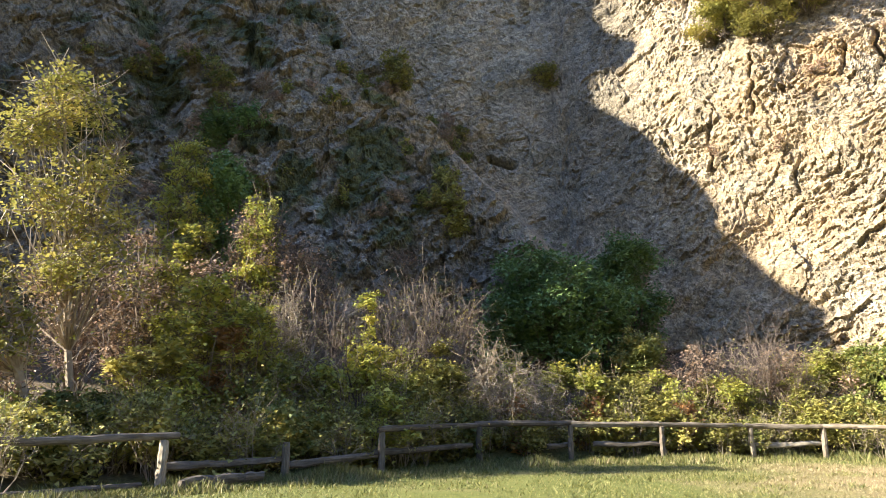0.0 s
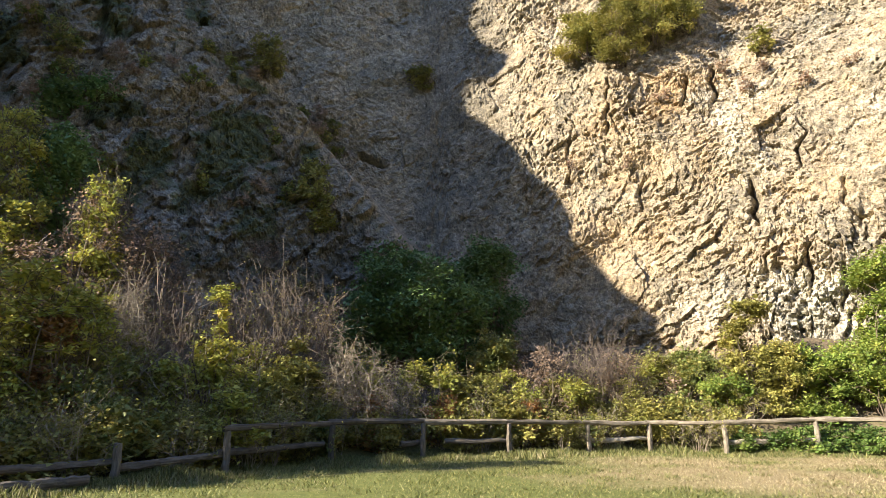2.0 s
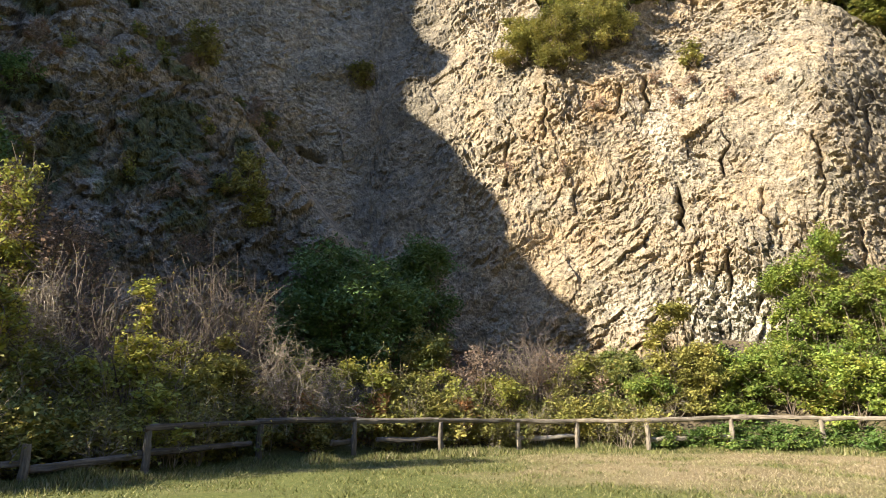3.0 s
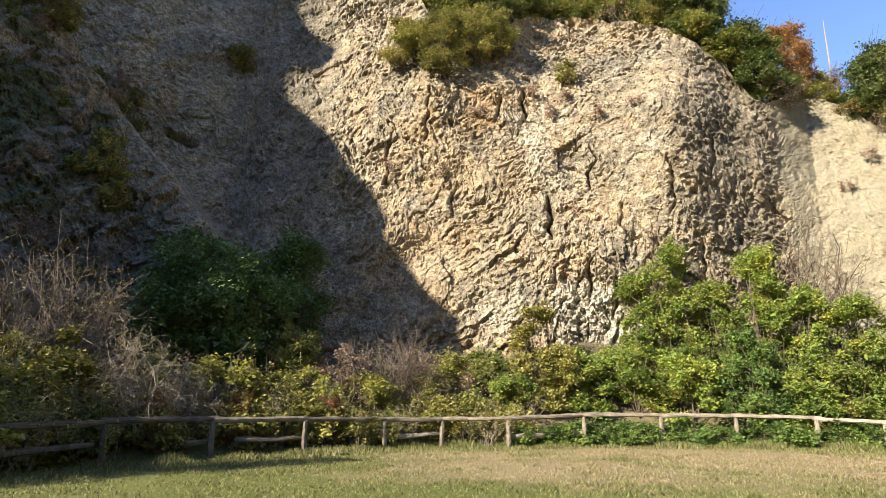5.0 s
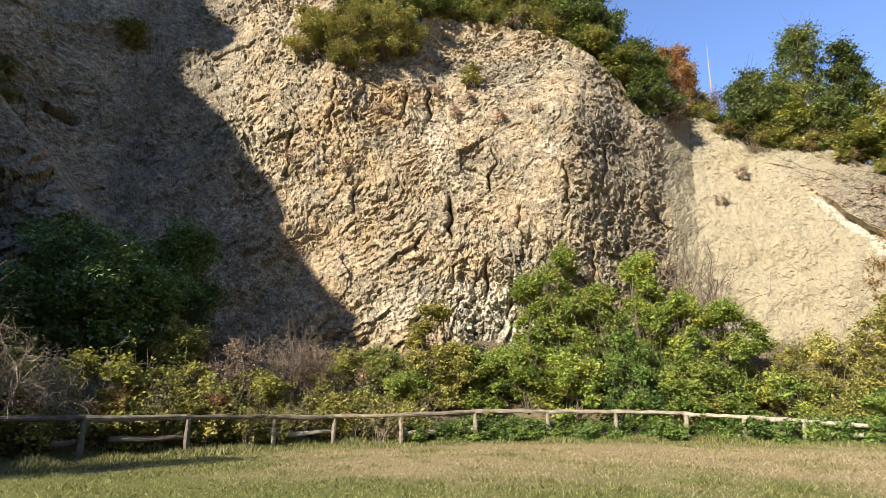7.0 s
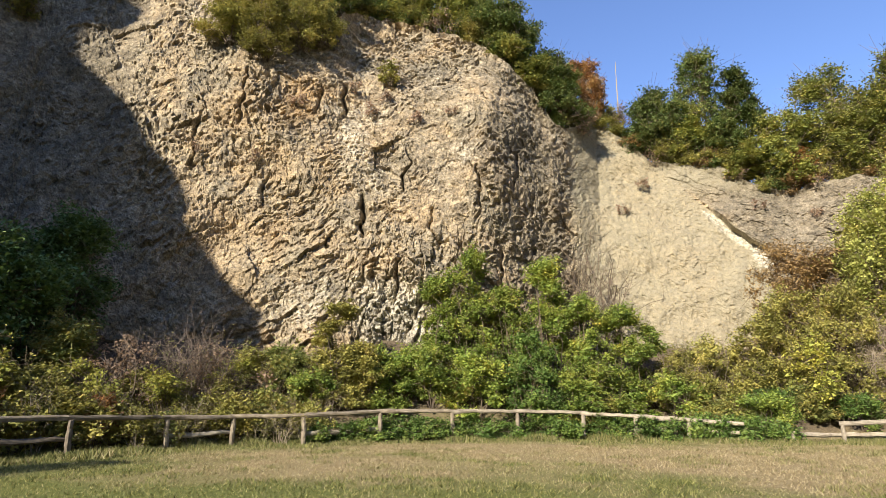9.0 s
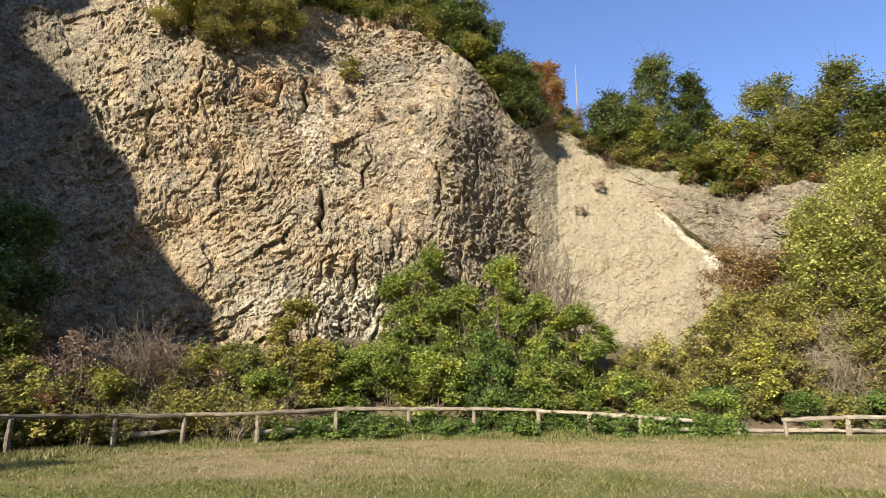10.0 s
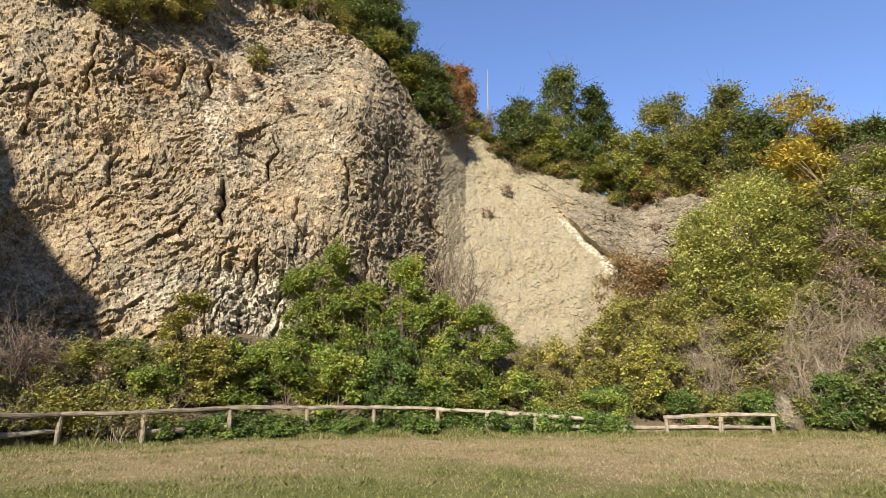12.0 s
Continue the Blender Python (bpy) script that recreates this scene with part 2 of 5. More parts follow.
def wood_material(name, dark, light):
    m, n, l, b = material(name)
    co = n.new("ShaderNodeTexCoord")
    info = n.new("ShaderNodeObjectInfo")
    mp = node(n, "ShaderNodeMapping", Scale=(14.0, 14.0, 1.2))
    l.new(co.outputs["Object"], mp.inputs["Vector"])
    grain = node(n, "ShaderNodeTexNoise", Scale=2.0, Detail=8.0, Roughness=0.7)
    blot = node(n, "ShaderNodeTexNoise", Scale=3.0, Detail=4.0)
    l.new(mp.outputs[0], grain.inputs["Vector"])
    l.new(co.outputs["Object"], blot.inputs["Vector"])
    r = ramp(n, [(0.3, dark), (0.62, light)])
    l.new(grain.outputs["Fac"], r.inputs[0])
    shade = ramp(n, [(0.35, (0.6, 0.58, 0.55)), (0.65, (1.1, 1.08, 1.05))])
    l.new(blot.outputs["Fac"], shade.inputs[0])
    col = mixed(n, l, 0.8, r.outputs[0], shade.outputs[0], "MULTIPLY")
    hsv = n.new("ShaderNodeHueSaturation")
    vary = n.new("ShaderNodeMapRange")
    vary.inputs["To Min"].default_value, vary.inputs["To Max"].default_value = 0.75, 1.15
    l.new(info.outputs["Random"], vary.inputs["Value"])
    l.new(vary.outputs[0], hsv.inputs["Value"])
    l.new(col, hsv.inputs["Color"])
    l.new(hsv.outputs[0], b.inputs["Base Color"])
    b.inputs["Roughness"].default_value = 0.85
    bump = node(n, "ShaderNodeBump", Strength=0.6, Distance=0.015)
    l.new(grain.outputs["Fac"], bump.inputs["Height"])
    l.new(bump.outputs[0], b.inputs["Normal"])
    return m


def ground_material():
    m, n, l, b = material("meadow_soil")
    co = n.new("ShaderNodeTexCoord")
    patch = node(n, "ShaderNodeTexNoise", Scale=0.28, Detail=5.0, Roughness=0.6)
    fine = node(n, "ShaderNodeTexNoise", Scale=9.0, Detail=6.0, Roughness=0.75)
    for tex in (patch, fine):
        l.new(co.outputs["Object"], tex.inputs["Vector"])
    at = n.new("ShaderNodeAttribute")
    at.attribute_name = "straw"
    dry = ramp(n, [(0.3, (0.16, 0.12, 0.062)), (0.7, (0.34, 0.27, 0.155))])
    lush = ramp(n, [(0.3, (0.062, 0.076, 0.022)), (0.7, (0.18, 0.185, 0.058))])
    l.new(fine.outputs["Fac"], dry.inputs[0])
    l.new(fine.outputs["Fac"], lush.inputs[0])
    col = mixed(n, l, at.outputs["Fac"], lush.outputs[0], dry.outputs[0])
    soil = ramp(n, [(0.3, (0.05, 0.04, 0.028)), (0.7, (0.17, 0.13, 0.085))])
    l.new(fine.outputs["Fac"], soil.inputs[0])
    at2 = n.new("ShaderNodeAttribute")
    at2.attribute_name = "soil"
    col = mixed(n, l, at2.outputs["Fac"], col, soil.outputs[0])
    l.new(col, b.inputs["Base Color"])
    b.inputs["Roughness"].default_value = 0.95
    b.inputs["Specular IOR Level"].default_value = 0.11
    bump = node(n, "ShaderNodeBump", Strength=0.8, Distance=0.03)
    l.new(fine.outputs["Fac"], bump.inputs["Height"])
    l.new(bump.outputs[0], b.inputs["Normal"])
    return m


def grass_material():
    m, n, l, b = material("grass_blades")
    geo = n.new("ShaderNodeNewGeometry")
    at = n.new("ShaderNodeAttribute")
    at.attribute_name = "straw"
    dry = ramp(n, [(0.0, (0.22, 0.165, 0.085)), (0.6, (0.38, 0.3, 0.17)), (1.0, (0.46, 0.385, 0.24))])
    lush = ramp(n, [(0.0, (0.07, 0.085, 0.02)), (0.6, (0.175, 0.185, 0.05)), (1.0, (0.31, 0.29, 0.1))])
    l.new(geo.outputs["Random Per Island"], dry.inputs[0])
    l.new(geo.outputs["Random Per Island"], lush.inputs[0])
    col = mixed(n, l, at.outputs["Fac"], lush.outputs[0], dry.outputs[0])
    l.new(col, b.inputs["Base Color"])
    b.inputs["Roughness"].default_value = 0.7
    tr, mx = n.new("ShaderNodeBsdfTranslucent"), n.new("ShaderNodeMixShader")
    l.new(col, tr.inputs["Color"])
    mx.inputs[0].default_value = 0.3
    l.new(b.outputs[0], mx.inputs[1])
    l.new(tr.outputs[0], mx.inputs[2])
    l.new(mx.outputs[0], n["Material Output"].inputs["Surface"])
    return m


ROCK = rock_material()
WOOD = wood_material("grey_split_wood", (0.09, 0.07, 0.05), (0.32, 0.27, 0.2))
# dark and pale wood put the backlit left and sunlit right into colour
WOOD_DARK = wood_material("dark_backlit_wood", (0.05, 0.04, 0.03), (0.2, 0.165, 0.125))
WOOD_PALE = wood_material("pale_split_wood", (0.16, 0.13, 0.095), (0.46, 0.4, 0.31))
GROUND, GRASS = ground_material(), grass_material()

# ---- plan: fence line, ground and rock face as functions of the bearing from the first eye ----
POST_AZ = np.array([-48, -34.5, -23.2, -13.3, -5.35, 3.15, 11.1, 18.6, 25.3, 30.25, 36.05, 42.4, 48.8, 54.3, 59.9, 64.1, 68.3, 75.65, 78.9, 82.9, 86.65])
POST_D = np.array([13.0, 13.4, 14.2, 15.2, 16.3, 18.6, 20.2, 21.2, 22.8, 24.0, 24.2, 25.6, 26.4, 27.0, 27.2, 27.3, 28.0, 27.5, 29.2, 29.8, 30.6])
POST_TOP = np.array([1.0, 1.0, 1.0, 0.86, 1.05, 1.11, 1.12, 1.09, 1.03, 1.02, 1.04, 1.14, 1.13, 1.12, 1.06, 0.93, 0.81, 0.37, 0.7, 0.8, 0.78])


def fence_dist(b):
    return np.interp(b, POST_AZ, POST_D)


def face_top(b):
    """Skyline of the rock, as the height it would have 30 m away."""
    return np.interp(b, [-60, 17, 24.0, 26.0, 29.0, 36, 37.5, 45, 51.7, 54, 56.1, 58.5, 60, 61.5, 66.7, 71, 76.5, 82.6, 90, 104],
                     [27, 27, 26.0, 24.6, 21.8, 20.7, 21.7, 21.2, 19.9, 18.7, 17.2, 14.9, 14.8, 15.4, 12.7, 12.3, 10.4, 10.4, 10, 10])


def face_dist(b, z):
    """Distance of the rock face, without its blocks."""
    left = np.interp(b, [-60, -40, -30, -20, -10, 5, 12], [32, 30, 27.7, 26.8, 26.8, 27.6, 28.3]) + 0.24 * (z - 4)
    left = left + 0.9 * np.exp(-((b + 26.5 + (z - 17) * 0.3) / 1.6) ** 2) * step(9, 14, z)
    right = np.interp(b, [-60, 5, 12, 17, 22, 30, 38, 46, 50.5, 52.5, 54.5, 56.5, 58.3, 59.6, 61, 63, 70, 78, 90, 104],
                      [33, 33, 33, 32.3, 31.2, 30.2, 29.5, 29.4, 29.9, 30.5, 31.6, 32.8, 33.7, 34.4, 34.8, 35.2, 36.3, 37.2, 36.5, 35])
    right = right + np.interp(b, [10, 20, 45, 58, 62, 90], [0.16, 0.14, 0.06, 0.1, 0.42, 0.42]) * (z - 4)
    ridge = 10 - (z - 9) * 1.43
    s = step(ridge - 1.0, ridge + 2.2, b)
    r = left * (1 - s) + np.maximum(right, left + 0.2) * s
    # dome rounding back to its crown
    crown = 1.55 + (face_top(b) - 1.55) * r / 30
    r = r + 2.2 * step(36, 40, b) * step(60, 57, b) * np.clip(z / crown, 0, 1) ** 7
    # overhanging grey rock beside the pale chute
    chute = 71.2 + (12.6 - z) * 1.25 + 0.5 * fbm(z * 0.9, z * 0.0 + 3, 21, 3)
    r = r - 0.75 * step(chute + 0.1, chute + 0.5, b) * step(13.6, 12.0, z) * step(5.5, 7.5, z) * step(chute + 14, chute + 4, b)
    return r


def ground_z(b, d):
    """Height of the ground: flat meadow, then the scree behind the fence."""
    f = fence_dist(b) + 0.6
    foot = face_dist(b, 4.0)
    return 4.2 * np.clip((d - f) / np.maximum(foot - f, 1.0), 0, 1) ** 1.15 * step(-75, -50, b) * step(125, 98, b)


def gz(b, d):
    return float(ground_z(np.array([b]), np.array([d]))[0])


def add_floats(me, **layers):
    for key, values in layers.items():
        a = me.attributes.new(key, "FLOAT", "POINT")
        a.data.foreach_set("value", np.asarray(values, np.float32).ravel())


def grid_faces(rows, cols):
    i = np.arange(rows - 1)[:, None] * cols + np.arange(cols - 1)[None, :]
    i = i.ravel()
    return np.stack([i, i + 1, i + cols + 1, i + cols], 1)


def straw_mask(x, y):
    """Dried patches of the meadow."""
    b, d = np.degrees(np.arctan2(x, y)), np.hypot(x, y)
    m = 0.5 + 0.75 * fbm(x * 0.3 + 4, y * 0.3, 5) + 0.35 * fbm(x * 1.1, y * 1.1, 8, 3)
    side = step(12, 48, b) * step(200, 150, b)
    m = m + 0.4 * side - 0.3 * (1 - side) * step(6, 10, d)
    m = m + 0.35 * step(17, 20, d) * step(24.5, 22, d) * step(40, 55, b) - 0.45 * step(3.2, 0.6, fence_dist(b) - d)
    m = m - 0.75 * step(16.5, 12.5, d + 2.5 * fbm(x * 0.35, y * 0.35, 6, 3)) * step(5, 8, d)
    return np.clip(m, 0, 1)


# ---- ground ----
def build_ground():
    radii = np.concatenate([np.array([0.0]), np.arange(0.5, 8, 0.75), np.arange(8, 40, 0.25), 40 * 1.12 ** np.arange(0, 40)])
    bearings = np.concatenate([np.arange(-60, 110, 1.0), np.arange(110, 300.1, 5.0)])
    B, D = np.meshgrid(bearings, radii)
    X, Y = D * np.sin(np.radians(B)), D * np.cos(np.radians(B))
    wrapped = np.where(B > 180, B - 360, B)
    Z = ground_z(wrapped, D) + 0.035 * fbm(X * 0.5, Y * 0.5, 3) * step(2, 6, D) + 0.25 * fbm(X * 0.6, Y * 0.6, 12) * step(0.5, 3, D - fence_dist(wrapped)) * step(90, 40, D)
    Z = np.where(D > 60, Z * 0, Z)
    me = mesh_np("ground", np.stack([X, Y, Z], -1).reshape(-1, 3), grid_faces(*X.shape)[:, ::-1], True)
    add_floats(me, straw=straw_mask(X, Y), soil=step(0.4, 2.0, D - fence_dist(wrapped)) * step(130, 110, np.abs(wrapped)))
    me.materials.append(GROUND)
    tagged(new("ground", me), "mown autumn meadow with green and straw-dry patches", "ground", kind="structure")


build_ground()


# ---- rock face ----
def build_cliff():
    bearings = np.concatenate([np.arange(-41, 8, 0.135), np.arange(8, 64, 0.095), np.arange(64, 97.5, 0.115)])
    n_face, n_back = 360, 16
    B, V = np.meshgrid(bearings, np.linspace(0, 1, n_face))
    top = np.full(B.shape, 20.0)
    for _ in range(4):
        top = 1.55 + (face_top(B) - 1.55) * face_dist(B, top) / 30
    top = top + 0.35 * fbm(B * 0.9, B * 0, 31, 4)
    Z = V * top
    R = face_dist(B, Z)
    r8 = face_dist(bearings, np.full(bearings.shape, 8.0))
    along = np.concatenate([[0], np.cumsum(np.hypot(np.diff(r8), np.radians(np.diff(bearings)) * 0.5 * (r8[1:] + r8[:-1])))])
    S = np.repeat(along[None, :], n_face, 0)
    # amounts of each kind of surface
    earth = step(59.2, 60.3, B + 0.7 * fbm(S * 0.4, Z * 0.4, 41)) * (1 - step(0.1, 0.5, B - (71.2 + (12.6 - Z) * 1.25)) * step(15.5, 13.0, Z))
    wander = 2.5 * fbm(S * 0.2, Z * 0.2, 67, 2)
    slabs = step(16, 22, B + wander) * step(41, 36, B + wander) * step(13.0, 9.5, Z + 0.12 * (B - 28))
    columns = step(38, 42, B + wander) * step(53, 50, B) * step(10.5, 8.0, Z + 0.4 * wander)
    flank = step(49, 53, B + 0.6 * wander) * step(60.6, 59.4, B)
    smooth = step(8, 11, B) * step(21, 17, B) * step(8, 12, Z)
    left = step(11, 6, B + (Z - 9) * 1.43)
    # large swells, then broken blocks in four sizes
    wx = S + 0.5 * fbm(S * 0.6, Z * 0.6, 51, 3) + 0.06 * fbm(S * 2.6, Z * 2.6, 53, 3)
    wz = Z + 0.5 * fbm(S * 0.6, Z * 0.6, 57, 3) + 0.06 * fbm(S * 2.6, Z * 2.6, 59, 3)
    disp = 0.9 * fbm(S * 0.13, Z * 0.13, 61, 3) + 0.5 * fbm(S * 0.4, Z * 0.4, 63, 3)

    def blocks(deg, long, short, seed):
        ca, sa = math.cos(radians(deg)), math.sin(radians(deg))
        return facets((wx * ca + wz * sa) / long, (wz * ca - wx * sa) / short, seed)

    f1 = blocks(20, 2.4, 2.0, 71)
    fs = blocks(34, 1.5, 0.36, 73)
    fc = blocks(84, 1.1, 0.38, 74)
    fk = blocks(50, 0.9, 0.5, 76)
    f3 = np.where(fbm(S * 0.5, Z * 0.5, 69, 3) > 0.0, blocks(48, 0.5, 0.3, 75), blocks(118, 0.46, 0.3, 175))
    f4 = blocks(30, 0.3, 0.19, 77)
    f5 = blocks(65, 0.2, 0.15, 79)
    gap = lambda f, w: -step(w, 0.0, f[2])
    patch = np.clip(0.85 + 1.1 * fbm(S * 0.28, Z * 0.28, 65, 3), 0.4, 1.5)
    ledge = step(0.1, 0.8, B - (71.2 + (12.6 - Z) * 1.25)) * step(62, 66, B)
    rough = (1 - 0.9 * earth) * (1 - 0.45 * smooth) * (1 - 0.45 * ledge)
    disp = disp + 0.3 * ledge * blocks(-28, 2.6, 0.5, 78)[1]
    disp = disp + rough * (1 + 0.6 * left) * (0.12 * f1[0] + 0.4 * f1[1])
    disp = disp + rough * slabs * patch * (0.22 * fs[0] + 0.42 * fs[1])
    disp = disp + rough * columns * (0.36 * fc[0] + 0.4 * fc[1] + 0.16 * gap(fc, 0.12))
    disp = disp + rough * np.maximum(0.62 * flank, 1.2 * left) * (0.24 * fk[0] + 0.6 * fk[1] + 0.05 * gap(fk, 0.1))
    disp = disp + rough * patch * (1 - 0.3 * slabs) * (0.085 * f3[0] + 0.27 * f3[1] - 0.14 * (f3[0] < -0.46) * step(0.0, 0.2, f3[2]))
    disp = disp + (rough + 0.15) * patch * (0.06 * f4[0] + 0.2 * f4[1] - 0.08 * (f4[0] < -0.465) * step(0.0, 0.2, f4[2]))
    disp = disp + (rough + 0.25) * (0.035 * f5[0] + 0.11 * f5[1])
    disp = disp + 0.14 * fbm(S * 1.6, Z * 1.6, 81, 5, 0.6)
    # upright fissures that wander down the face
    for b0, z0, z1, depth in ((24.5, 12.5, 16.5, 0.35), (28.2, 15.0, 19.0, 0.4), (31.0, 10.5, 13.0, 0.3), (35.6, 16.2, 18.6, 0.5), (43.0, 5.5, 8.6, 0.45), (45.4, 5.0, 7.6, 0.5), (46.8, 8.5, 11.5, 0.35), (50.6, 10.0, 13.6, 0.4), (52.6, 6.0, 9.5, 0.4), (54.4, 12.0, 15.5, 0.4)):
        disp = disp - depth * np.exp(-((B - b0 - 0.15 * (Z - z0) + 0.9 * fbm(Z * 0.9, Z * 0 + b0, 33, 4)) / 0.14) ** 2) * step(z0, z0 + 0.8, Z) * step(z1, z1 - 0.8, Z)
    disp = disp + earth * (0.3 * fbm(S * 0.9, Z * 0.5, 85, 5, 0.6) - 0.07 * step(0.3, 0.6, fbm(wx * 3.1, wz * 2.7, 87, 4)) + 0.05 * f4[1])
    # named hollows: a slot, an overhung notch, an open joint beside the crown
    disp = disp - 0.9 * np.exp(-((B - 40.25 + 0.5 * fbm(Z * 1.7, Z * 0 + 1, 23, 3)) / (0.16 + 0.12 * np.abs(fbm(Z * 2.3, Z * 0 + 5, 25, 2)))) ** 2) * step(9.1, 9.6, Z) * step(12.0, 11.3, Z)
    disp = disp - 0.8 * np.exp(-((Z - 16.0 + 0.25 * (B - 5.6)) / 0.22) ** 2) * step(4.0, 4.6, B) * step(7.4, 6.6, B)
    disp = disp - 0.7 * np.exp(-((B - 38.2 + 0.6 * fbm(Z * 1.4, Z * 0 + 2, 27, 3)) / 0.2) ** 2) * step(16.0, 16.8, Z) * step(19.3, 18.5, Z)
    disp = disp - 0.5 * np.exp(-((B - 44.2 - (Z - 13) * 0.12 + 0.6 * fbm(Z * 1.3, Z * 0 + 7, 29, 3)) / 0.11) ** 2) * step(11.8, 12.3, Z) * step(14.8, 14.0, Z)
    R = R - disp * step(0.0, 0.6, top - Z + 0.25)
    # the top of the rock runs back and up under the wood
    back = np.linspace(0, 1, n_back)[1:, None] ** 1.5 * 26
    Bb = np.repeat(bearings[None, :], n_back - 1, 0)
    Rb = R[-1][None, :] + back
    rise = np.interp(bearings, [-47, 20, 24, 36, 45, 58, 66, 101], [0.5, 0.5, 0.75, 0.4, 0.25, 0.25, 0.3, 0.25])[None, :]
    Zb = Z[-1][None, :] + back * rise + 0.35 * fbm(np.radians(Bb) * 25, Rb * 0.8, 91) * step(0, 2, back)
    B, R, Z = np.concatenate([B, Bb]), np.concatenate([R, Rb]), np.concatenate([Z, Zb])
    X, Y = R * np.sin(np.radians(B)), R * np.cos(np.radians(B))
    me = mesh_np("cliff", np.stack([X, Y, Z], -1).reshape(-1, 3), grid_faces(*B.shape)[:, ::-1], False)
    full = lambda m, v=0.0: np.concatenate([m, np.full(Bb.shape, v)])
    S, Zf = np.repeat(along[None, :], B.shape[0], 0), Z
    n1, n2 = fbm(S * 0.35, Zf * 0.35, 101), fbm(S * 1.1, Zf * 1.1, 105)
    earth_all = np.concatenate([earth, np.clip(earth[-1:] + 0.0 * Bb, 0, 1)])
    ochre = np.exp(-((B - 34.5) / 3.2) ** 2 - ((Zf - 17.2) / 1.8) ** 2) * np.clip(0.75 + n2, 0, 1) + 0.35 * np.exp(-((B - 29) / 5) ** 2 - ((Zf - 14) / 3) ** 2) * np.clip(0.5 + 1.5 * n2, 0, 1)
    ochre = ochre + 0.32 * full(slabs) * np.clip(0.45 + 1.3 * n2, 0, 1)
    pale = step(38, 43, B) * step(50, 47, B) * step(8.5, 5.5, Zf) * np.clip(0.75 + 0.8 * n2, 0, 1) + 0.45 * step(15, 25, B) * step(58, 50, B) * np.clip(n1 * 1.6, 0, 1)
    pale = pale + np.exp(-((B - (70.9 + (12.6 - Zf) * 1.25 + 0.5 * fbm(Zf * 0.9, Zf * 0.0 + 3, 21, 3))) / (0.35 + 0.5 * step(12, 8, Zf))) ** 2) * step(13.3, 12, Zf) * step(6.5, 8, Zf)
    pale = pale + 0.7 * full(left) * np.clip(0.7 + 1.5 * n2, 0, 1) * (np.exp(-((B + 11.6) / 1.1) ** 2 - ((Zf - 10.6) / 1.3) ** 2) + 0.8 * np.exp(-((B + 17.4) / 1.4) ** 2 - ((Zf - 11.2) / 1.4) ** 2)) + 0.2 * step(0.25, 0.5, n1) * step(8, 0, B)
    # grey rock; on the left wall and smooth recess it paints deeper shade too
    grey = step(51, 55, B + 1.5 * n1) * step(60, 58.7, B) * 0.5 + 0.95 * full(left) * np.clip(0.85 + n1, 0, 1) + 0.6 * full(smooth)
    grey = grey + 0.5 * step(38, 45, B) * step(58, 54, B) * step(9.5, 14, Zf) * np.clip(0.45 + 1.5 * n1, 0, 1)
    grey = np.maximum(grey, 0.75 * step(0.2, 1.0, B - (71.2 + (12.6 - Zf) * 1.25)) * step(60, 64, B))
    # moss patches, spread wider on the left wall to deepen its shade
    moss = full(left) * step(9, 13, Zf) * step(-36, -26, B) * step(6, -2, B) * np.clip(0.25 + 1.5 * n1 + 0.9 * n2, 0, 1) + 0.7 * full(left) * np.clip(1.3 * n2 + 0.8 * n1 - 0.05, 0, 1)
    moss = np.maximum(moss, np.concatenate([0 * earth, 0.75 + 0 * Bb]) * step(0.3, 1.5, np.concatenate([0 * earth, back + 0 * Bb])))
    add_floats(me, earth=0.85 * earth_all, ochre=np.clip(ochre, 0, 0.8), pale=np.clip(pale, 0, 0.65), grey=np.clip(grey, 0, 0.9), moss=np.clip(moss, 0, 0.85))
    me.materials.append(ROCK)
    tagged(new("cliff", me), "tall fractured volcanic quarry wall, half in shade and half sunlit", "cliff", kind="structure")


build_cliff()


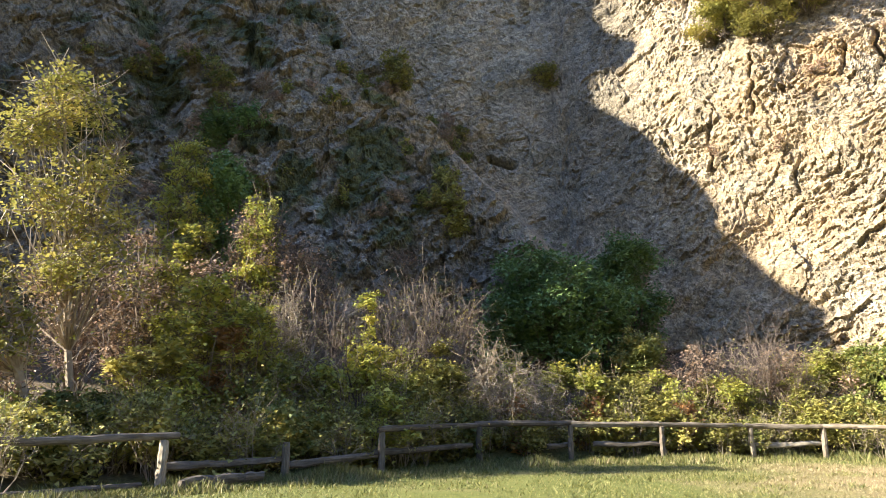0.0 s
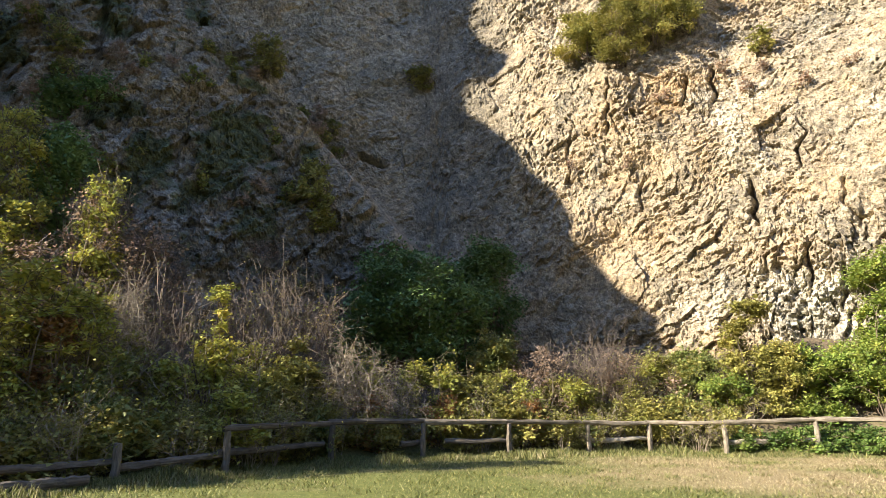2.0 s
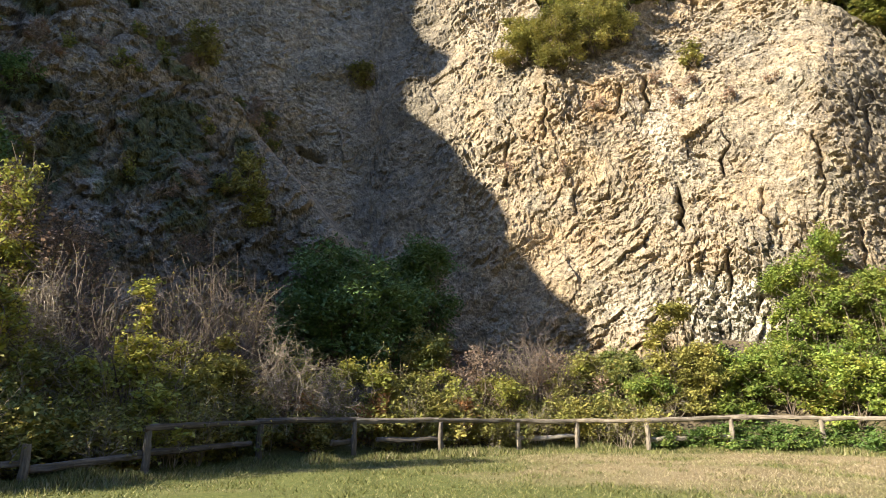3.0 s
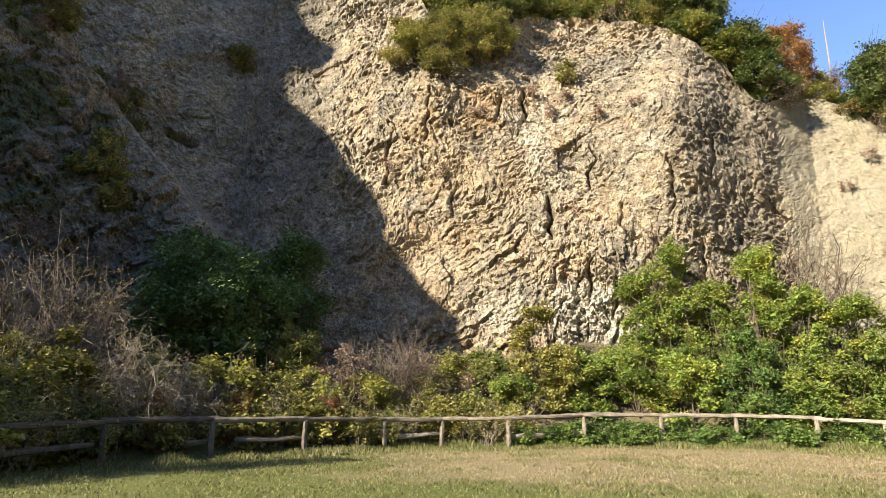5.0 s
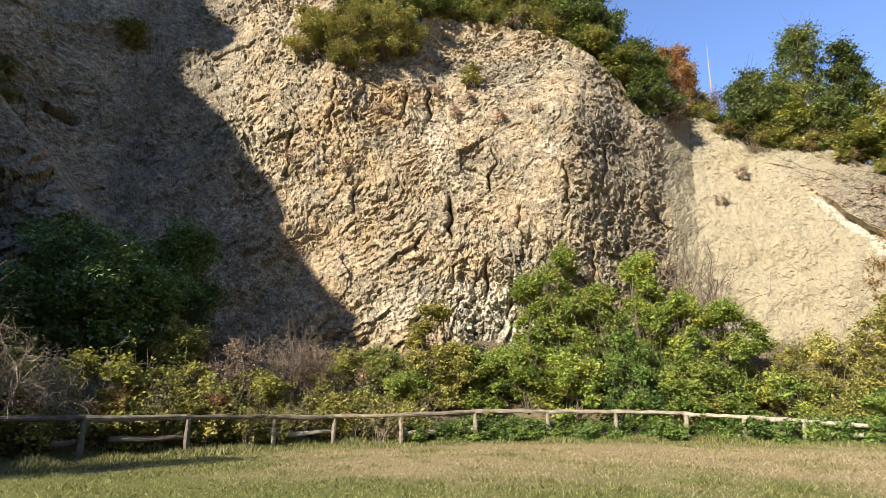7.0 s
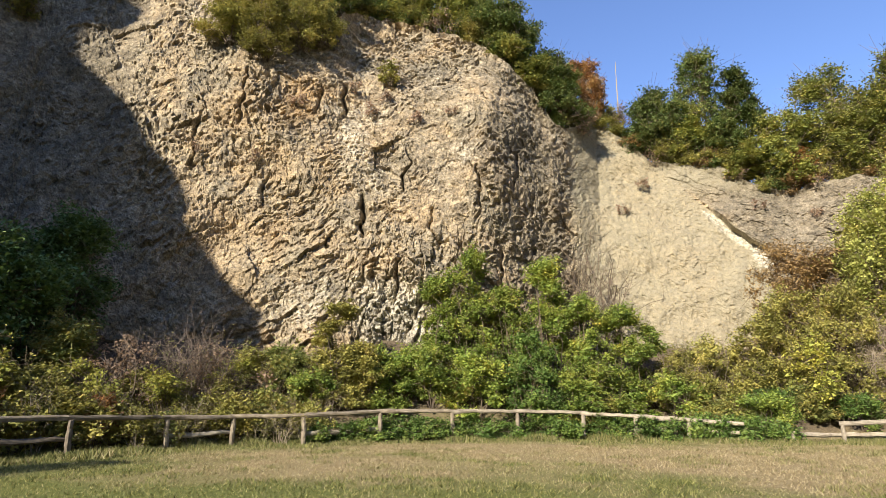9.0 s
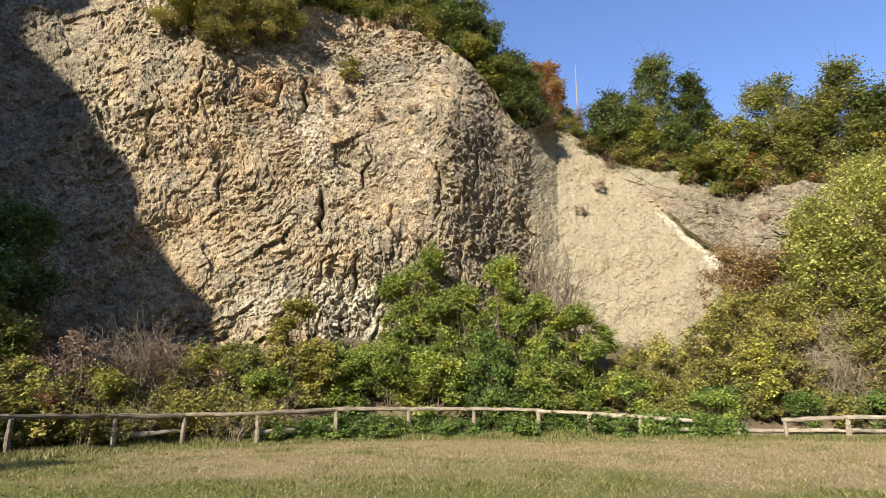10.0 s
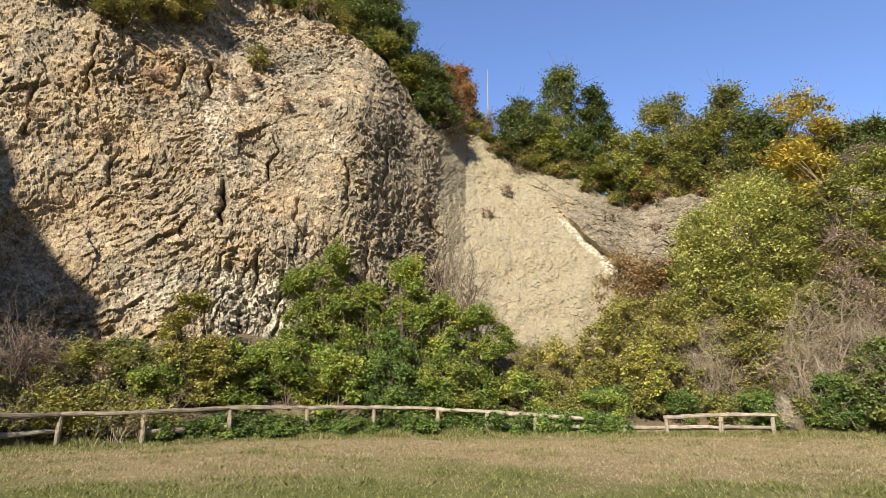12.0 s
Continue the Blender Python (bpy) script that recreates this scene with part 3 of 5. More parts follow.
# ---- unseen rock shoulder, added and cut to cast the inner wall's shade ----
def build_shade_shoulder():
    saz = radians(SUN_AZ)
    sdir, wdir = np.array([math.sin(saz), math.cos(saz)]), np.array([math.sin(saz + math.pi / 2), math.cos(saz + math.pi / 2)])
    near, tan = 22.0, math.tan(radians(SUN_EL))
    # line on the wall at which the shade ends: bearing, distance, height
    edge = [(32.3, 30.1, 5.4), (29.6, 30.5, 6.5), (26.8, 31.1, 8.4), (25.2, 31.5, 10.2), (24.0, 32.0, 12.4), (21.3, 32.7, 14.1), (19.4, 33.4, 16.1),
            (17.3, 34.1, 17.4), (14.9, 34.8, 18.8), (15.9, 34.9, 20.4), (19.3, 34.2, 21.1), (19.5, 34.3, 22.2), (16.8, 35.2, 23.6), (16.0, 35.6, 25.0), (17.0, 35.6, 27.0), (15.5, 36.0, 31.0)]
    ws, hs = [20.9, 21.2, 21.5], [0.0, 8.0, 18.0]
    for b, d, z in edge:
        p = np.array(polar(b, d)[:2])
        ws.append(float(p @ wdir))
        hs.append(max(z + (near - float(p @ sdir)) * tan, hs[-1] + 0.05))
    h = np.arange(0, 62, 0.3)
    line = np.interp(h, hs + [hs[-1] + 14], ws + [ws[-1] + 8]) + 0.3 * fbm(h * 0.7, h * 0 + 3, 137, 4)
    v = np.concatenate([-np.linspace(1, 0, 6)[:-1], np.linspace(0, 1, 60) ** 1.6])
    V, H = np.meshgrid(v, h)
    L = np.repeat(line[:, None], len(v), 1)
    W = L + np.where(V < 0, -V * 10, V * (72 - L))
    S = near + np.where(V < 0, -V * 9, 0) + 0.6 * (fbm(W * 0.4, H * 0.4, 131) - 0.5) * step(0.0, 0.05, V) - 2.0 * step(0, 0.1, V) * (1 - H / 60)
    P = S[..., None] * sdir + W[..., None] * wdir
    me = mesh_np("shoulder", np.concatenate([P, H[..., None]], -1).reshape(-1, 3), grid_faces(*W.shape))
    zero = np.zeros(W.size)
    add_floats(me, earth=zero, ochre=zero, pale=zero, grey=zero + 0.4, moss=np.clip(0.5 + fbm(W * 0.3, H * 0.3, 133), 0, 0.8))
    me.materials.append(ROCK)
    tagged(new("rock_shoulder", me), "unseen mossy rock shoulder added to cast shade on the quarry wall", "cliff", kind="structure")


build_shade_shoulder()


# ---- unseen wooded hillside behind the camera, added to cut the skylight ----
def build_sky_screen():
    leafy, n, l, b = material("far_wood")
    co = n.new("ShaderNodeTexCoord")
    clumps, fine = node(n, "ShaderNodeTexNoise", Scale=0.25, Detail=5.0), node(n, "ShaderNodeTexNoise", Scale=2.0, Detail=6.0)
    l.new(co.outputs["Object"], clumps.inputs["Vector"])
    l.new(co.outputs["Object"], fine.inputs["Vector"])
    r = ramp(n, [(0.35, (0.035, 0.045, 0.018)), (0.5, (0.08, 0.085, 0.03)), (0.65, (0.17, 0.13, 0.045))])
    l.new(mixed(n, l, 0.5, clumps.outputs["Fac"], fine.outputs["Fac"]), r.inputs[0])
    l.new(r.outputs[0], b.inputs["Base Color"])
    b.inputs["Roughness"].default_value = 0.9
    bearings = np.arange(100, 306, 1.0)
    B, V = np.meshgrid(bearings, np.linspace(0, 1, 60))
    S = np.radians(B) * 75
    D = 62 + 45 * V + 5 * fbm(S * 0.08, V * 5, 151)
    H = (34 + 24 * step(105, 135, B) * step(245, 225, B)) * V ** 0.8 * step(99, 120, B) * step(307, 285, B) * (1 + 0.25 * fbm(S * 0.03, V * 2, 153)) + 3.0 * np.abs(fbm(S * 0.25, V * 14, 155, 4)) * step(0, 0.05, V)
    X, Y = D * np.sin(np.radians(B)), D * np.cos(np.radians(B))
    me = mesh_np("hillside", np.stack([X, Y, H], -1).reshape(-1, 3), grid_faces(*B.shape)[:, ::-1])
    me.materials.append(leafy)
    tagged(new("backdrop_hillside", me), "unseen wooded hillside added to hold back skylight", "hillside", kind="structure")


build_sky_screen()


# ---- fence of split logs ----
def log_vf(a, b, r0, r1, seed, sides=9, rings=13, flat=0.75, bend=0.03):
    """A hewn log from a to b, uneven along its length, with closed ends. Built along its own z axis from the origin."""
    rng = np.random.default_rng(seed)
    length = (Vector(b) - Vector(a)).length
    t = np.linspace(0, 1, rings)
    ang = np.linspace(0, 2 * np.pi, sides, endpoint=False)
    prof = 1 + rng.normal(0, 0.07, sides)
    cx, cy = np.cumsum(rng.normal(0, bend / 3, rings)), np.cumsum(rng.normal(0, bend / 3, rings))
    cx, cy = cx - np.interp(t, [0, 1], [cx[0], cx[-1]]), cy - np.interp(t, [0, 1], [cy[0], cy[-1]])
    rad = (r0 + (r1 - r0) * t)[:, None] * prof[None, :] * (1 + rng.normal(0, 0.07, (rings, sides))) * (1 + rng.normal(0, 0.05, (rings, 1)))
    rad[0] *= 0.9
    rad[-1] *= 0.9
    x = cx[:, None] + rad * np.cos(ang)
    y = cy[:, None] + rad * np.sin(ang) * flat
    z = np.repeat((t * length)[:, None], sides, 1) + np.where((t == 0) | (t == 1), 1, 0)[:, None] * rng.normal(0, 0.012, (rings, sides))
    v = np.stack([x, y, z], -1).reshape(-1, 3)
    v = np.concatenate([v, [[cx[0], cy[0], 0], [cx[-1], cy[-1], length]]])
    f = []
    for i in range(rings - 1):
        for k in range(sides):
            p, q = i * sides + k, i * sides + (k + 1) % sides
            f += [(p, q, q + sides), (p, q + sides, p + sides)]
    n0, n1 = len(v) - 2, len(v) - 1
    for k in range(sides):
        f += [(n0, (k + 1) % sides, k), (n1, (rings - 1) * sides + k, (rings - 1) * sides + (k + 1) % sides)]
    return v, np.array(f)


def log(name, a, b, r0, r1, seed, mat, parent, label="", flat=0.75, bend=0.03):
    ob = part_np(name, log_vf(a, b, r0, r1, seed, flat=flat, bend=bend), mat, parent, label)
    d = Vector(b) - Vector(a)
    ob.matrix_parent_inverse = parent.matrix_world.inverted()
    ob.matrix_world = Matrix.Translation(a) @ d.to_track_quat("Z", "X").to_matrix().to_4x4()
    return ob


def post_xy(i, z):
    p = polar(POST_AZ[i], POST_D[i])
    return Vector((p.x, p.y, z))


def build_fence(first, last, label, low, tops=None, over=0.12):
    root = new("log_fence")
    root.location = post_xy(first, 0)
    tagged(root, label, "fence", group="log fence along the meadow")
    bpy.context.view_layer.update()
    rng = random.Random(first + 40)
    for i in range(first, last + 1):
        z = POST_TOP[i]
        # posts of the backlit stretch take the dark wood
        mat = WOOD_DARK if i in (5, 6, 7) else WOOD_PALE if i >= 14 or i == 2 else WOOD
        lean = Vector((rng.uniform(-0.04, 0.04), rng.uniform(-0.04, 0.04), 0))
        log("post", post_xy(i, -0.35), post_xy(i, z - 0.06) + lean, 0.1, 0.085, 200 + i, mat, root, flat=0.9, bend=0.015)
        if i < last and (tops is None or i in tops):
            a, b = post_xy(i, z), post_xy(i + 1, POST_TOP[i + 1])
            d = (b - a).normalized()
            mat = WOOD_DARK if i <= 5 else WOOD if i < 12 else WOOD_PALE
            lift = Vector((0, 0, 0.015 if i % 2 else 0.0))
            log("rail", a - d * over + lift, b + d * (over + 0.05) + lift, 0.085, 0.07, 300 + i, mat, root, flat=0.72, bend=0.028)
    for i, t0, t1, z0, z1 in low:
        a, b = post_xy(i, 0), post_xy(i + 1, 0)
        off = (b - a).normalized().cross(Vector((0, 0, 1))) * -0.1
        log("lower_rail", a.lerp(b, t0) + Vector((0, 0, z0)) + off, a.lerp(b, t1) + Vector((0, 0, z1)) + off, 0.085, 0.07, 400 + i + int(10 * t0),
            WOOD_DARK if i < 8 else WOOD_PALE, root, "knotty lower rail", flat=0.8, bend=0.03)
    return root


build_fence(0, 2, "weathered log fence with thick dark top rail and pale end post", [(0, 0.0, 1.0, 0.1, 0.1), (1, 0.0, 0.9, 0.06, 0.1)], over=0.28)
build_fence(3, 3, "lone grey split post with low dark rails, its top rail missing", [(2, 0.03, 1.0, 0.42, 0.44), (3, 0.0, 1.0, 0.3, 0.44)])
build_fence(4, 16, "long weathered log fence with rough posts, partly overgrown",
            [(4, -0.05, 0.95, 0.5, 0.55), (5, 0.75, 1.02, 0.45, 0.45), (6, 0.25, 1.0, 0.52, 0.5), (8, 0.05, 1.0, 0.45, 0.5), (10, 0.04, 1.0, 0.4, 0.48), (15, 0.0, 0.6, 0.4, 0.42), (16, -0.05, 0.55, 0.8, 0.68), (16, 0.1, 0.5, 0.4, 0.36)])
build_fence(17, 20, "short pale log fence with double rails, half hidden by shrubs", [(17, 0.0, 1.0, 0.36, 0.3), (18, 0.0, 1.0, 0.3, 0.3), (19, 0.0, 1.0, 0.34, 0.3)], tops=(18, 19))
fallen = new("fallen_rail")
fallen.location = polar(-19.5, 14.0, 0.1)
tagged(fallen, "broken dark log lying in the weeds below the fence gap", "log")
bpy.context.view_layer.update()
log("log", polar(-21.6, 13.7, 0.12), polar(-15.2, 14.6, 0.16), 0.1, 0.09, 477, WOOD_DARK, fallen, bend=0.06)


# ---- plants ----
def tubes(p0, p1, r0, r1):
    """Three-sided twigs from arrays of end points and radii."""
    d = p1 - p0
    d = d / np.maximum(np.linalg.norm(d, axis=1, keepdims=True), 1e-6)
    ref = np.where(np.abs(d[:, 2:3]) > 0.9, np.array([[1.0, 0, 0]]), np.array([[0, 0, 1.0]]))
    u = np.cross(d, ref)
    u /= np.maximum(np.linalg.norm(u, axis=1, keepdims=True), 1e-6)
    w = np.cross(d, u)
    ring = []
    for p, r in ((p0, r0), (p1, r1)):
        for k in range(3):
            a = 2 * np.pi * k / 3
            ring.append(p + r[:, None] * (u * math.cos(a) + w * math.sin(a)))
    v = np.stack(ring, 1).reshape(-1, 3)
    base = (np.arange(len(p0)) * 6)[:, None]
    f = np.concatenate([base + np.array([[k, (k + 1) % 3, 3 + (k + 1) % 3, 3 + k]]) for k in range(3)])
    return v, f


def tube_path(p, r, sides=4):
    """One unbroken tube along a path."""
    n = len(p)
    d = np.gradient(p, axis=0)
    d /= np.maximum(np.linalg.norm(d, axis=1, keepdims=True), 1e-6)
    ref = np.array([0.9, 0.3, 0.1])
    u = np.cross(d, ref)
    u /= np.maximum(np.linalg.norm(u, axis=1, keepdims=True), 1e-6)
    w = np.cross(d, u)
    a = np.linspace(0, 2 * np.pi, sides, endpoint=False)
    v = p[:, None] + r[:, None, None] * (u[:, None] * np.cos(a)[None, :, None] + w[:, None] * np.sin(a)[None, :, None])
    k = np.arange(sides)
    f = np.concatenate([np.stack([i * sides + k, i * sides + (k + 1) % sides, (i + 1) * sides + (k + 1) % sides, (i + 1) * sides + k], 1) for i in range(n - 1)])
    return v.reshape(-1, 3), f


def leaves(pos, size, rng, up=0.5, long=1.5, small=False):
    """Leaf blades at the given points, folded along the midrib; small leaves are plain."""
    n = len(pos)
    nrm = rng.normal(0, 1, (n, 3))
    nrm /= np.linalg.norm(nrm, axis=1, keepdims=True)
    nrm[:, 2] = np.abs(nrm[:, 2]) + up
    nrm /= np.linalg.norm(nrm, axis=1, keepdims=True)
    t = np.cross(nrm, rng.normal(0, 1, (n, 3)))
    t /= np.maximum(np.linalg.norm(t, axis=1, keepdims=True), 1e-6)
    s = np.cross(nrm, t)
    k = (size * rng.uniform(0.6, 1.3, n))[:, None]
    if small:
        v = np.stack([pos - t * k * long * 0.5, pos + s * k * 0.55 + t * k * 0.3, pos - s * k * 0.55 + t * k * long * 0.45], 1).reshape(-1, 3)
        return v, np.arange(3 * n).reshape(-1, 3)
    fold = nrm * k * 0.18
    v = np.stack([pos - t * k * long / 2, pos + s * k * 0.5 + fold, pos + t * k * long / 2, pos - s * k * 0.5 + fold], 1).reshape(-1, 3)
    b = (np.arange(n) * 4)[:, None]
    return v, np.concatenate([b + np.array([[0, 1, 2]]), b + np.array([[0, 2, 3]])])


def bent_path(a, b, rng, sag, n=5):
    t = np.linspace(0, 1, n)[:, None]
    p = a + (b - a) * t
    L = np.linalg.norm(b - a)
    p = p + np.sin(np.pi * t) * (rng.normal(0, 0.11 * L, 3) + np.array([0, 0, sag * L]))
    return p


def limbs_to(targets, start, rng, r0, sag=0.1, n=5):
    """Limbs from a point on the stem to each lobe; returns segment arrays."""
    P0, P1, R0, R1 = [], [], [], []
    for q in targets:
        p = bent_path(start, q, rng, sag, n)
        r = np.linspace(r0, r0 * 0.25, n)
        P0.append(p[:-1]); P1.append(p[1:]); R0.append(r[:-1]); R1.append(r[1:])
    return [np.concatenate(a) for a in (P0, P1, R0, R1)]


def sprays(tips, rng, length, count, r, spread=0.6, up=0.2):
    """Fine twigs that fan out from the given tips (point, direction)."""
    n = len(tips) * count
    base = np.repeat(tips, count, 0) + rng.normal(0, 0.06, (n, 3))
    d = rng.normal(0, spread, (n, 3)) + np.array([0, 0, up])
    d /= np.linalg.norm(d, axis=1, keepdims=True)
    L = length * rng.uniform(0.4, 1.2, n)[:, None]
    mid = base + d * L * 0.55
    end = mid + (d + rng.normal(0, 0.35, (n, 3))) * L * 0.5
    rr = np.full(n, r)
    return [base, end, rr, rr * 0.5], np.concatenate([mid, end])


def cat(*segs):
    return [np.concatenate(a) for a in zip(*segs)]


def make_plant(name, seed, w, h, dens, leaf, leaf_size, twig, lobe=0.45, low=0.1, trunk=0.0, stems=7, twigs=9, fill=0.18, sag=0.1, inner=0.4, up=0.5, flat=0.8, long=1.5, cap=15000, small=False):
    """A shrub or tree: stems, limbs and twigs, and leaves gathered in uneven lobes of about the given radius."""
    rng = np.random.default_rng(seed)
    root = new(name)
    wanted = fill * w * w * h / lobe ** 3
    lobe *= max(1.0, wanted / 80) ** (1 / 3)
    lobes = int(np.clip(wanted, 9, 80))
    leaf_n = int(min(dens * w * h, cap))
    # lobes spread through the crown, fuller towards the top
    c = np.empty((lobes, 3))
    for i in range(lobes):
        a, rr = rng.uniform(0, 2 * np.pi), math.sqrt(rng.uniform(0, 1))
        zz = low + (1 - low) * rng.uniform(0.05, 0.93)
        k = math.sqrt(max(0.04, 1 - (max(zz - 0.4, 0) / 0.6) ** 2)) * (0.75 + 0.25 * min(1, zz / 0.35))
        reach = max(0.5 * w - 0.5 * lobe, 0.3 * w)
        c[i] = (reach * k * rr * math.cos(a), reach * k * rr * math.sin(a), zz * h)
    rad = lobe * rng.uniform(0.5, 1.3, lobes)
    # wood
    segs = []
    if trunk:
        top = np.array([rng.normal(0, 0.05 * w), rng.normal(0, 0.05 * w), h * 0.85])
        p = bent_path(np.zeros(3), top, rng, 0, 9)
        r = np.linspace(trunk, trunk * 0.2, 9)
        part_np("trunk", tube_path(p, r, 7), TWIG[twig], root)
        for i in range(lobes):
            j = int(np.clip(c[i, 2] / h * 7.8 - 1.2, 1 + low * 7, 7))
            segs.append(limbs_to([c[i]], p[j], rng, max(trunk * 0.35 * (1 - j / 10), 0.015), sag))
    else:
        for i in range(stems):
            a = rng.uniform(0, 2 * np.pi)
            foot = np.array([math.cos(a), math.sin(a), 0]) * 0.12 * w * rng.uniform(0.2, 1)
            picks = c[rng.integers(0, lobes, max(2, min(lobes // stems + 1, 5)))]
            r0 = 0.01 + 0.0035 * h
            part_np("stem", tube_path(bent_path(foot, picks[0], rng, sag, 6), np.linspace(r0, r0 * 0.3, 6)), TWIG[twig], root)
            segs.append(limbs_to(picks[1:], foot, rng, r0, sag, 4))
    sp, ends = sprays(c, rng, lobe * 1.6, twigs, 0.007 + 0.0008 * h, 0.7, 0.25)
    segs.append(sp)
    tagged(part_np("twig_mass", tubes(*cat(*segs)), TWIG[twig], root), kind="stuff")
    # foliage: small sprays of leaves round each lobe, larger leaves inside to block light
    per = 12
    cd = rng.normal(0, 1, (lobes, per, 3))
    cd /= np.linalg.norm(cd, axis=2, keepdims=True)
    cd[..., 2] += 0.25
    sprig = c[:, None] + cd * (rad[:, None, None] * rng.uniform(0.55, 1.1, (lobes, per, 1))) * np.array([1, 1, flat])
    pick, which = rng.choice(lobes, leaf_n, p=rad ** 2 / (rad ** 2).sum()), rng.integers(0, per, leaf_n)
    d = rng.normal(0, 1, (leaf_n, 3))
    deep = rng.uniform(size=leaf_n) < inner
    pos = sprig[pick, which] + d * (0.24 * rad[pick])[:, None] * np.array([1, 1, 0.55])
    pos[deep] = c[pick[deep]] + d[deep] * (0.33 * rad[pick[deep]])[:, None] * np.array([1, 1, flat])
    k = leaf_n // 14
    pos[:k] = ends[rng.integers(0, len(ends) // 2, k)] + rng.normal(0, 0.07, (k, 3))
    deep[:k] = False
    pos[:, 2] = np.maximum(pos[:, 2], 0.03)
    tagged(part_np("crown" if trunk else "foliage", leaves(pos, np.where(deep, 1.7, 1.12) * leaf_size, rng, up, long, small), LEAF[leaf], root), kind="stuff")
    return root


def make_bare(name, seed, w, h, twig, stems=9, forks=4, fine=2, droop=0.0, leaf="", leaf_n=0, leaf_size=0.06, thick=1.0):
    """A leafless shrub: stems that fork twice into fine twigs."""
    rng = np.random.default_rng(seed)
    root = new(name)
    segs, tips = [], []
    for i in range(stems):
        a = rng.uniform(0, 2 * np.pi)
        foot = np.array([math.cos(a), math.sin(a), 0]) * 0.08 * w
        b, out = a + rng.normal(0, 0.5), w * 0.46 * rng.uniform(0.15, 1)
        end = np.array([math.cos(b) * out, math.sin(b) * out, h * rng.uniform(0.55, 1.0) * (1 - 0.35 * (out / (0.46 * w)) ** 2)])
        p = bent_path(foot, end, rng, 0.16 - droop * 0.3, 8) + np.concatenate([np.zeros((1, 3)), rng.normal(0, 0.03 * h / 2, (7, 3))])
        r = np.linspace(0.014 + 0.004 * h, 0.007, 8) * thick
        part_np("stem", tube_path(p, r), TWIG[twig], root)
        for j in range(2, 8):
            for _ in range(forks):
                d = (p[j] - p[j - 1]) / np.linalg.norm(p[j] - p[j - 1]) * 0.6 + rng.normal(0, 0.42, 3)
                d[2] += 0.35 - 2.2 * droop
                L = h * rng.uniform(0.1, 0.3)
                q = bent_path(p[j], p[j] + d * L, rng, 0.12 - droop * 0.2, 4) + np.concatenate([np.zeros((1, 3)), rng.normal(0, 0.015 * h, (3, 3))])
                rr = np.linspace(0.01, 0.006, 4) * thick
                segs.append([q[:-1], q[1:], rr[:-1], rr[1:]])
                tips.extend(q[2:])
    tips = np.array(tips)
    tips[:, 2] = np.maximum(tips[:, 2], 0.05)
    sp, ends = sprays(tips, rng, h * 0.13, fine, 0.005 * thick, 0.45, 0.6 - 2.2 * droop)
    segs.append(sp)
    tagged(part_np("twig_mass", tubes(*cat(*segs)), TWIG[twig], root), kind="stuff")
    if leaf_n:
        tagged(part_np("foliage", leaves(ends[rng.integers(0, len(ends), leaf_n)] + rng.normal(0, 0.04, (leaf_n, 3)), leaf_size, rng), LEAF[leaf], root), kind="stuff")
    return root


